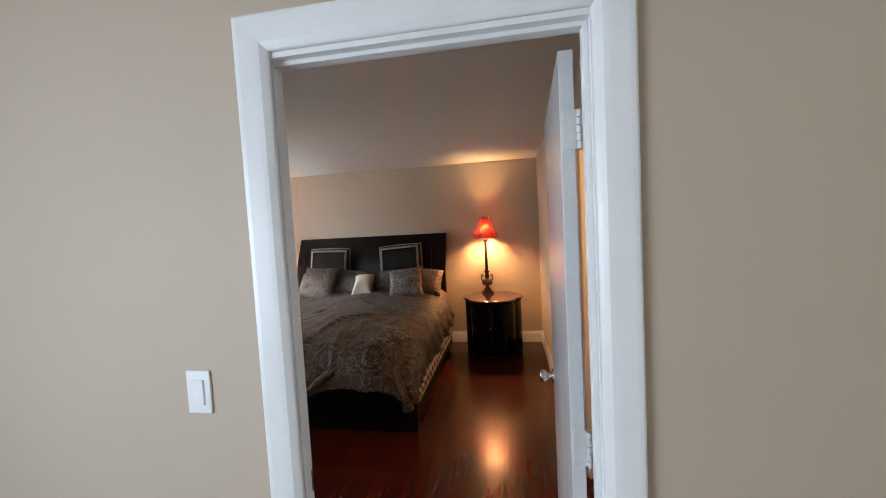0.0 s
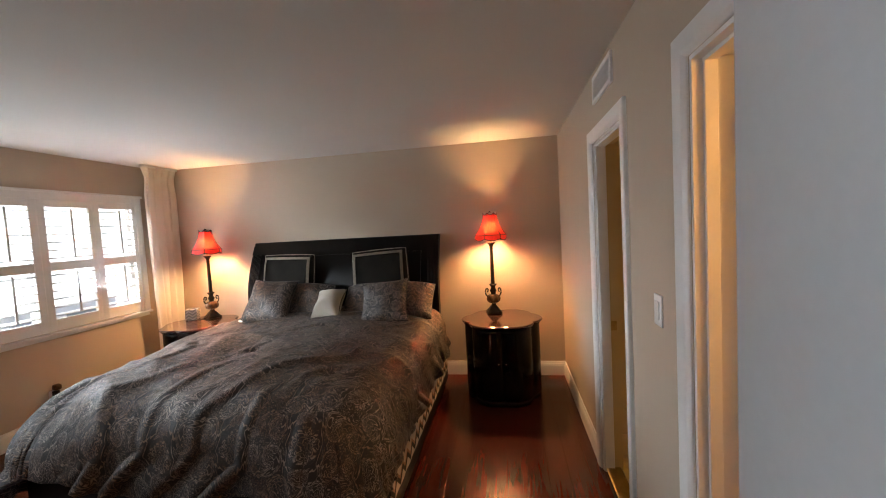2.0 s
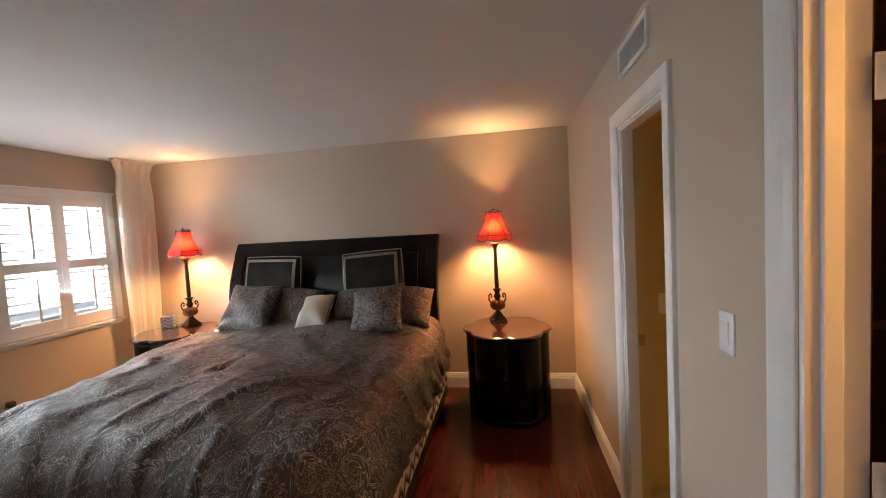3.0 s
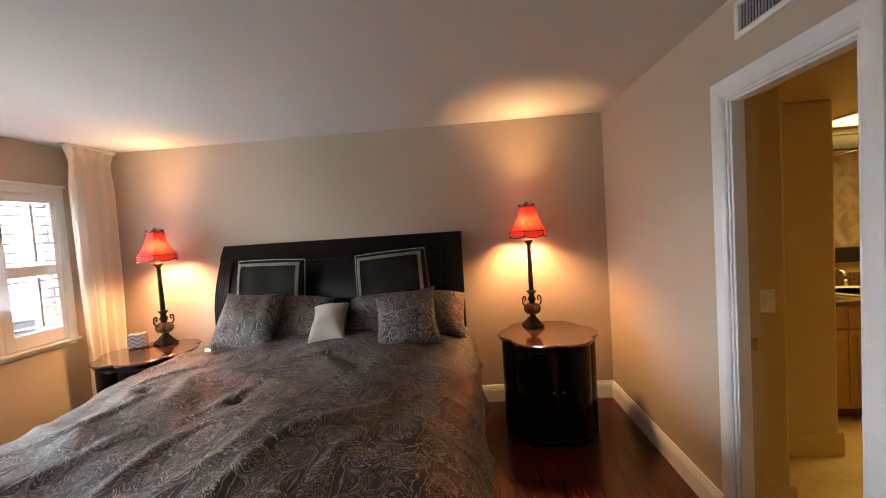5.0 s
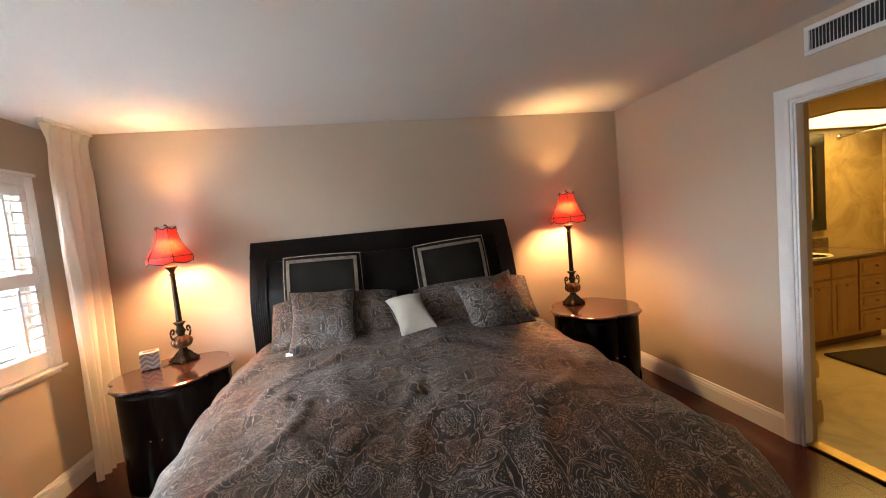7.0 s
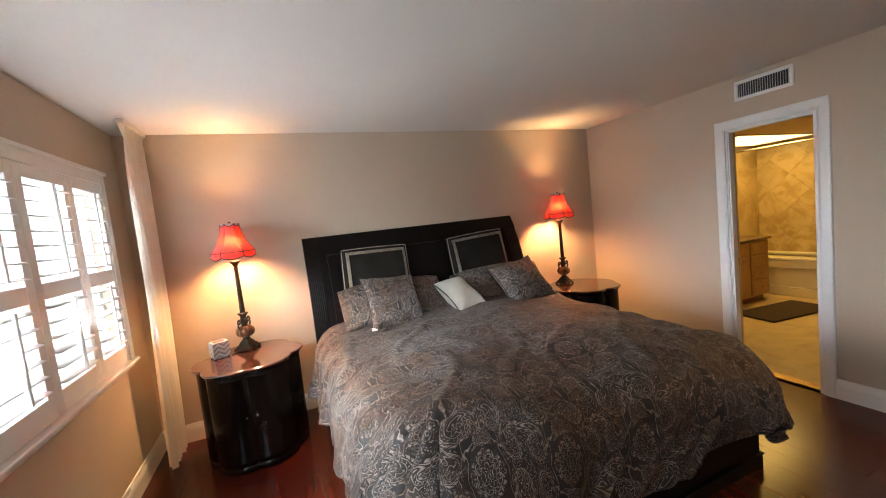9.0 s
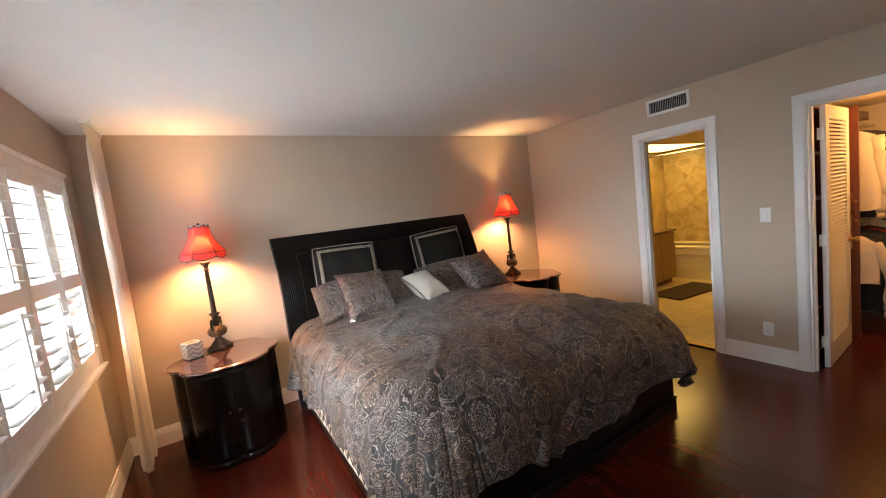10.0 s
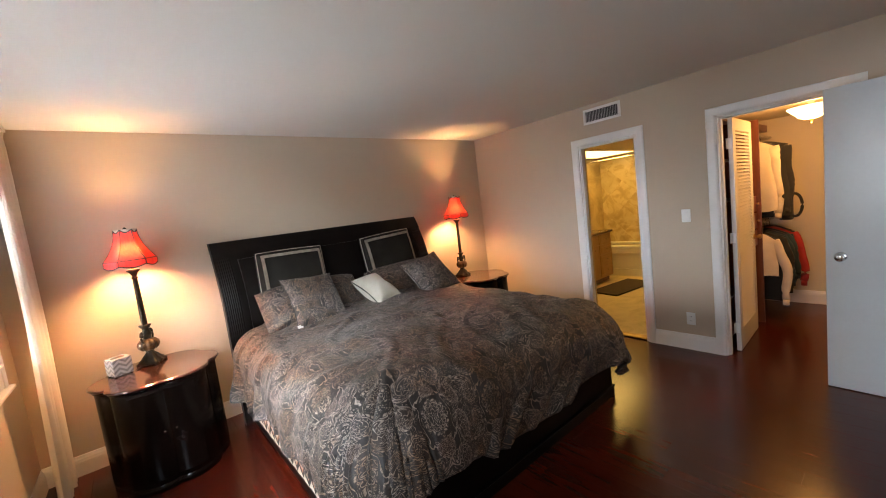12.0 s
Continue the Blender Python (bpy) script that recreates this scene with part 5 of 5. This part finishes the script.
def cloth(name, c1, c2, rough=0.85, scale=8):
    return surface(name, c1, c2, scale, rough, grain=300, relief=0.25, sheen=0.15)


CREAMKNIT = cloth("cream_knit", (0.54, 0.47, 0.37), (0.62, 0.55, 0.43))
BLACKCLOTH = cloth("black_wool", (0.010, 0.010, 0.011), (0.02, 0.02, 0.021))
TEALCLOTH = cloth("teal_cotton", (0.008, 0.028, 0.044), (0.016, 0.044, 0.062))
REDCLOTH = cloth("red_fleece", (0.33, 0.018, 0.022), (0.45, 0.035, 0.035))
WHITECLOTH = cloth("off_white_cotton", (0.60, 0.52, 0.42), (0.70, 0.62, 0.50))
NAVYCLOTH = cloth("navy_denim", (0.012, 0.016, 0.028), (0.022, 0.028, 0.045))


def garment(at, turn, w, length, depth, sleeve, mat, label, seed, spread=0.10, name="shirt"):
    """A top on its hanger, in the local xz plane, hook at the local origin."""
    ob = thing(name, at, label, "clothing", "hung clothes", turn)
    hg = tube([(0.0, 0, 0.012), (0.012, 0, 0.022), (0.018, 0, 0.008), (0.012, 0, -0.008), (0, 0, -0.022), (0, 0, -0.060)], 0.0025, 6)
    tube([(-w * 0.46, 0, -0.125), (-w * 0.22, 0, -0.080), (0, 0, -0.058), (w * 0.22, 0, -0.080), (w * 0.46, 0, -0.125)], 0.008, 6, bm=hg)
    part("hanger", hg, BLACK, ob, "black hanger", True)
    bm = bmesh.new()
    n, m = 26, 32
    rows = []
    for k in range(n + 1):
        f = k / n
        z = -0.062 - f * length
        half = w * (0.13 + 0.37 * min(1, (f * length / 0.085)) ** 0.7) if f * length < 0.085 else w * (0.5 - 0.05 * math.sin(min(1, f * 1.4) * math.pi))
        dp = depth * (0.35 + 0.65 * min(1, f * 3)) * (1 + 0.15 * f)
        row = []
        for i in range(m):
            a = 2 * math.pi * i / m
            wob = 1 + 0.16 * f * math.sin(4 * a + seed * 1.7 + f * 2) + 0.10 * noise.noise(Vector((math.cos(a) * 2, math.sin(a) * 2, f * 3 + seed * 7.0)))
            row.append(bm.verts.new((half * math.copysign(abs(math.cos(a)) ** 0.8, math.cos(a)), dp / 2 * math.sin(a) * wob, z + 0.012 * math.sin(a * 2 + seed) * f)))
        rows.append(row)
    for lo, hi in zip(rows, rows[1:]):
        for i in range(m):
            bm.faces.new((lo[i], hi[i], hi[(i + 1) % m], lo[(i + 1) % m]))
    bm.faces.new(rows[0])
    part("body", bm, mat, ob, "", True)
    for sx in (-1, 1):
        pts, rad = [], []
        for k in range(15):
            f = k / 14
            pts.append((sx * (w * 0.42 + spread * math.sin(min(1, f * 1.6) * math.pi / 2) + 0.01 * math.sin(f * 9 + seed)), 0.02 * math.sin(f * 5 + seed), -0.135 - f * sleeve))
            rad.append((0.050 - 0.018 * f) * (1 + 0.025 * math.sin(f * 19 + seed * 2)) if 0 < k else 0.045)
        sb = tube(pts, rad, 14)
        for v in sb.verts:
            v.co.y = v.co.y * 0.42 + 0.006 * noise.noise(v.co * 18)
        slv = part("sleeve", sb, mat, ob, "", True)
        part("cuff", tube([pts[-1], (pts[-1][0], pts[-1][1], pts[-1][2] - 0.050)], 0.026, 14), mat, slv, "ribbed cuff", True)
    return ob


# garments hang square to the rails
garment((2.06, 3.065, 1.915), 80, 0.38, 0.70, 0.075, 0.66, CREAMKNIT, "cream crew-neck sweatshirt on a black hanger", 1, 0.03, "sweatshirt")
garment((2.26, 3.065, 1.915), 84, 0.52, 0.78, 0.09, 0.62, BLACKCLOTH, "black wool jacket on a wooden hanger", 2, 0.02, "jacket")
garment((2.38, 3.065, 1.915), 86, 0.42, 0.66, 0.09, 0.56, NAVYCLOTH, "dark navy shirt on the upper rail", 9, 0.02)
bag = thing("shoulder_bag", (2.50, 2.84, 1.10), "black shoulder bag strap looped among the clothes", "bag", "", 70)
part("strap", tube([(-0.02 - 0.065 * math.sin(a), 0.0, 0.06 + 0.12 * math.cos(a)) for a in [2 * math.pi * i / 30 for i in range(30)]], 0.014, 8, closed=True), BLACKCLOTH, bag, "", True)
part("pouch", box(0.0, 0.12, -0.03, 0.03, -0.10, 0.30, 0.02, 3), BLACKCLOTH, bag)
for hx, hz, wid, ln, sv, mt, lb, sd, sp, nm in (
    (2.02, 0.99, 0.36, 0.44, 0.60, WHITECLOTH, "off-white long-sleeved shirt on the lower rail", 3, 0.09, "shirt"),
    (2.12, 0.99, 0.46, 0.72, 0.50, BLACKCLOTH, "long black shirt on the lower rail", 4, 0.05, "shirt"),
    (2.22, 0.99, 0.44, 0.55, 0.42, TEALCLOTH, "dark teal cotton shirt on the lower rail", 5, 0.06, "shirt"),
    (2.33, 0.99, 0.44, 0.52, 0.40, TEALCLOTH, "dark teal cotton shirt on the lower rail", 6, 0.08, "shirt"),
    (2.43, 0.99, 0.44, 0.66, 0.50, NAVYCLOTH, "dark navy denim shirt on the lower rail", 8, 0.05, "shirt"),
    (2.55, 0.99, 0.50, 0.56, 0.52, REDCLOTH, "red fleece jacket on the lower rail", 7, 0.09, "fleece_jacket"),
    (2.68, 0.99, 0.42, 0.64, 0.44, BLACKCLOTH, "black shirt on the lower rail", 10, 0.03, "shirt"),
):
    garment((hx, 3.065, hz), 84, wid, ln, 0.10, sv, mt, lb, sd, sp, nm)

# ---- bathroom ----
van = thing("vanity_cabinet", (2.75, 5.555, 0.0), "honey maple vanity cabinet with panelled doors and drawers", "cabinet")
VX0, VX1, VF = -0.80, 0.62, -0.255
part("body", box(VX0, VX1, VF, 0.285, 0.10, 0.84, 0.002), HONEYWOOD, van)
part("toe_kick", box(VX0, VX1, VF + 0.07, 0.285, 0.0, 0.10), CLOSETWOOD, van)


def panel_front(name, x0, x1, z0, z1, inset=0.05):
    d = part(name, box(x0, x1, VF - 0.018, VF - 0.001, z0, z1, 0.003), HONEYWOOD, van)
    if inset:
        b = box(x0 + inset, x1 - inset, VF - 0.024, VF - 0.017, z0 + inset, z1 - inset, 0.006)
        part("panel", b, HONEYWOOD, d)
    return d


for x0, x1 in ((-0.78, -0.46), (-0.455, -0.13), (-0.12, 0.195)):
    panel_front("door", x0, x1, 0.13, 0.665)
    panel_front("drawer", x0, x1, 0.68, 0.825, 0)
    part("knob", lathe([(0.006, 0), (0.005, 0.01), (0.012, 0.016), (0.009, 0.026)], 12), BRASS, van, "small brass knob", True).matrix_basis = pose((x0 + x1) / 2, VF - 0.018, 0.60, 90, 0, 0)
for z0, z1 in ((0.13, 0.325), (0.335, 0.49), (0.50, 0.655), (0.665, 0.825)):
    panel_front("drawer", 0.215, 0.60, z0, z1, 0.035)
    part("knob", lathe([(0.006, 0), (0.005, 0.01), (0.012, 0.016), (0.009, 0.026)], 12), BRASS, van, "small brass knob", True).matrix_basis = pose(0.407, VF - 0.024, (z0 + z1) / 2, 90, 0, 0)
ct = thing("countertop", (2.75, 5.555, 0.84), "dark brown granite vanity top with a backsplash", "countertop")
part("slab", box(-0.82, 0.66, -0.285, 0.29, 0.0, 0.032, 0.006, 3), GRANITE, ct)
part("backsplash", box(-0.82, 0.66, 0.268, 0.288, 0.032, 0.135, 0.003), GRANITE, ct)
sink = thing("sink", (2.62, 5.53, 0.872), "cream drop-in vanity sink", "sink")
part("rim", lathe([(0.225, 0.0), (0.232, 0.006), (0.222, 0.014), (0.195, 0.010), (0.16, -0.06), (0.06, -0.10), (0.02, -0.10)], 40), PORCELAIN, sink, "", True)
fau = thing("faucet", (2.62, 5.77, 0.872), "small chrome vanity sink faucet", "faucet")
part("spout", tube([(0, 0, 0), (0, 0, 0.10), (0, -0.03, 0.135), (0, -0.09, 0.135), (0, -0.115, 0.11)], 0.012, 12), CHROME, fau, "", True)
for sx in (-0.1, 0.1):
    part("tap", lathe([(0.022, 0), (0.018, 0.02), (0.012, 0.03), (0.020, 0.045), (0.012, 0.06)], 18), CHROME, fau, "", True).location = (sx, 0, 0)
mir = thing("wall_mirror", (2.74, B_Y1, 1.58), "large wall mirror in a wide black lacquer frame", "mirror")
MW, MH = 0.645, 0.52
fb = box(-MW, MW, -0.035, 0.0, MH - 0.13, MH, 0.012, 3)
box(-MW, MW, -0.035, 0.0, -MH, -MH + 0.13, 0.012, 3, bm=fb)
box(-MW, -MW + 0.13, -0.033, 0.0, -MH + 0.08, MH - 0.08, 0.012, 3, bm=fb)
box(MW - 0.13, MW, -0.033, 0.0, -MH + 0.08, MH - 0.08, 0.012, 3, bm=fb)
part("frame", fb, BLACKFRAME, mir)
part("glass", box(-MW + 0.08, MW - 0.08, -0.012, -0.004, -MH + 0.08, MH - 0.08), MIRROR, mir, "mirror glass")

tub = thing("bathtub", (3.95, 4.70, 0.0), "cream enamel bathtub with a stepped apron", "bathtub")
TB0, TB1 = -0.80, 1.14
ap = box(-0.30, -0.24, TB0, TB1, 0.0, 0.14, 0.006)
box(-0.275, -0.22, TB0, TB1, 0.14, 0.40, 0.008, bm=ap)
box(-0.30, -0.22, TB0, TB1, 0.40, 0.50, 0.010, 3, bm=ap)
part("apron", ap, PORCELAIN, tub)
rim = box(-0.31, -0.14, TB0, TB1, 0.50, 0.545, 0.015, 4)
box(0.20, 0.295, TB0, TB1, 0.50, 0.545, 0.015, 4, bm=rim)
box(-0.20, 0.20, TB0, TB0 + 0.12, 0.50, 0.545, 0.015, 4, bm=rim)
box(-0.20, 0.20, TB1 - 0.12, TB1, 0.50, 0.545, 0.015, 4, bm=rim)
part("rim", rim, PORCELAIN, tub)
part("basin", box(-0.21, 0.21, TB0 + 0.1, TB1 - 0.1, 0.08, 0.12, 0.01), PORCELAIN, tub)
rodd = thing("shower_rod", (3.62, 4.70, 2.06), "slim chrome shower curtain rod", "shower rod")
part("bar", tube([(0, -1.13, 0), (0, 1.145, 0)], 0.0125, 14), CHROME, rodd, "", True)
for sy in (-1.135, 1.14):
    part("flange", lathe([(0.032, -0.006), (0.030, 0.006)], 20), CHROME, rodd, "", True).matrix_basis = pose(0, sy, 0, 90, 0, 0)

mat_ = thing("bath_mat", (2.86, 4.90, 0.012), "dark brown pile bath mat on the stone floor", "bath mat", "", -8)
part("mat", box(-0.50, 0.50, -0.24, 0.24, 0.0, 0.022, 0.010, 3), DARKMAT, mat_)

dl = thing("ceiling_light_panel", (3.10, 5.38, B_H), "lit recessed ceiling light panel over the vanity", "ceiling light")
part("diffuser", box(-0.68, 0.95, -0.33, 0.40, -0.006, -0.001), DIFFUSER, dl, "glowing frosted diffuser")
tr_ = box(-0.71, 0.98, -0.36, -0.33, -0.012, 0.0, 0.002)
box(-0.71, 0.98, 0.40, 0.43, -0.012, 0.0, 0.002, bm=tr_)
box(-0.71, -0.68, -0.33, 0.40, -0.012, 0.0, 0.002, bm=tr_)
box(0.95, 0.98, -0.33, 0.40, -0.012, 0.0, 0.002, bm=tr_)
part("trim_ring", tr_, YELLOWWALL, dl)

# ---- diagonal stone tiles on the bathroom's end wall ----
def clipped(poly, y0, y1, z0, z1):
    """A polygon of (y, z) pairs cut to a rectangle."""
    for axis, lim, keep in ((0, y0, 1), (0, y1, -1), (1, z0, 1), (1, z1, -1)):
        res = []
        for p, q in zip(poly, poly[1:] + poly[:1]):
            a, b = keep * (p[axis] - lim), keep * (q[axis] - lim)
            if a >= 0:
                res.append(p)
            if (a > 0 > b) or (a < 0 < b):
                f = a / (a - b)
                res.append((p[0] + f * (q[0] - p[0]), p[1] + f * (q[1] - p[1])))
        poly = res
        if len(poly) < 3:
            return []
    return poly


def stone_tile_material():
    m, nt, bs = nodes_of("veined_gold_stone_tile")
    info = nt.nodes.new("ShaderNodeObjectInfo")
    add = nt.nodes.new("ShaderNodeVectorMath")
    add.operation = "MULTIPLY_ADD"
    nt.links.new(info.outputs["Random"], add.inputs[0])
    add.inputs[1].default_value = (9, 5, 7)
    nt.links.new(coord(nt), add.inputs[2])
    w = noise_tex(nt, add.outputs[0], 3.2, 6, 0.62, 1.3)
    c = ramp(nt, w.outputs[0], [(0.30, (0.36, 0.26, 0.11)), (0.5, (0.50, 0.38, 0.18)), (0.70, (0.60, 0.48, 0.26))])
    tone = ramp(nt, info.outputs["Random"], [(0.0, (0.89, 0.88, 0.86)), (1.0, (1.07, 1.07, 1.07))])
    nt.links.new(mix(nt, 1.0, c, tone, "MULTIPLY"), bs.inputs["Base Color"])
    nt.links.new(maths(nt, "ADD", maths(nt, "MULTIPLY", w.outputs[0], 0.15), 0.20), bs.inputs["Roughness"])
    return m


STONETILE = stone_tile_material()
wall_tiled = bpy.data.objects["bath_wall_east"]
TD = 0.236
for row in range(-1, 12):
    for col in range(-1, 12):
        cy, cz = B_Y0 + col * 2 * TD + (row % 2) * TD, 0.50 + row * TD
        g = TD - 0.002
        poly = clipped([(cy - g, cz), (cy, cz - g), (cy + g, cz), (cy, cz + g)], B_Y0 + 0.002, B_Y1 - 0.002, 0.02, B_H - 0.003)
        if len(poly) < 3:
            continue
        bm = bmesh.new()
        back = [bm.verts.new((B_XB - 0.0005, y, z)) for y, z in poly]
        front = [bm.verts.new((B_XB - 0.006, y, z)) for y, z in poly]
        bm.faces.new(front)
        for k in range(len(poly)):
            bm.faces.new((back[k], back[(k + 1) % len(poly)], front[(k + 1) % len(poly)], front[k]))
        bmesh.ops.recalc_face_normals(bm, faces=bm.faces[:])
        part("tile", bm, STONETILE, wall_tiled)

# ---- floors ----
bf = structure("bath_floor", box(XE2, B_XB, B_Y0, B_Y1, -0.10, 0.010), BATHFLOOR, "cream stone bathroom floor", "floor")
box_floor = box(XW, XE2, YS2, YN, -0.10, 0.0)
box(HX0, HX1, HY0, YS2, -0.10, 0.0, bm=box_floor)
box(XE2, C_XB, C_Y0, C_Y1, -0.10, 0.0, bm=box_floor)
floor = structure("floor", box_floor, SUBFLOOR, "dark reddish cherry plank floor, glossy", "floor")
PW, PL = 0.127, 1.22
plank_me = {}


def plank(x0, x1, y0, y1, z=0.006):
    w, l = round(x1 - x0, 4), round(y1 - y0, 4)
    if (w, l) not in plank_me:
        plank_me[(w, l)] = mesh_of("plank", box(-w / 2 + 0.0003, w / 2 - 0.0003, -l / 2 + 0.0003, l / 2 - 0.0003, -0.006, z, 0.0007, 1), FLOORWOOD)
    o = new("plank", plank_me[(w, l)])
    o.parent = floor
    o.location = ((x0 + x1) / 2, (y0 + y1) / 2, 0)


def lay(xa, xb, ya, yb):
    rnd = random.Random(4)
    i = 0
    x = xa
    while x < xb - 0.01:
        x1 = min(x + PW, xb)
        y = ya - (i * 0.47 % 1.0) * PL
        while y < yb - 0.001:
            y1 = min(y + PL, yb)
            if y1 - max(y, ya) > 0.02:
                plank(x, x1, max(y, ya), y1)
            y = y + PL
        x = x1
        i += 1


lay(XW, XE, YS2, YN)
lay(XE, C_XB, C_Y0, C_Y1)
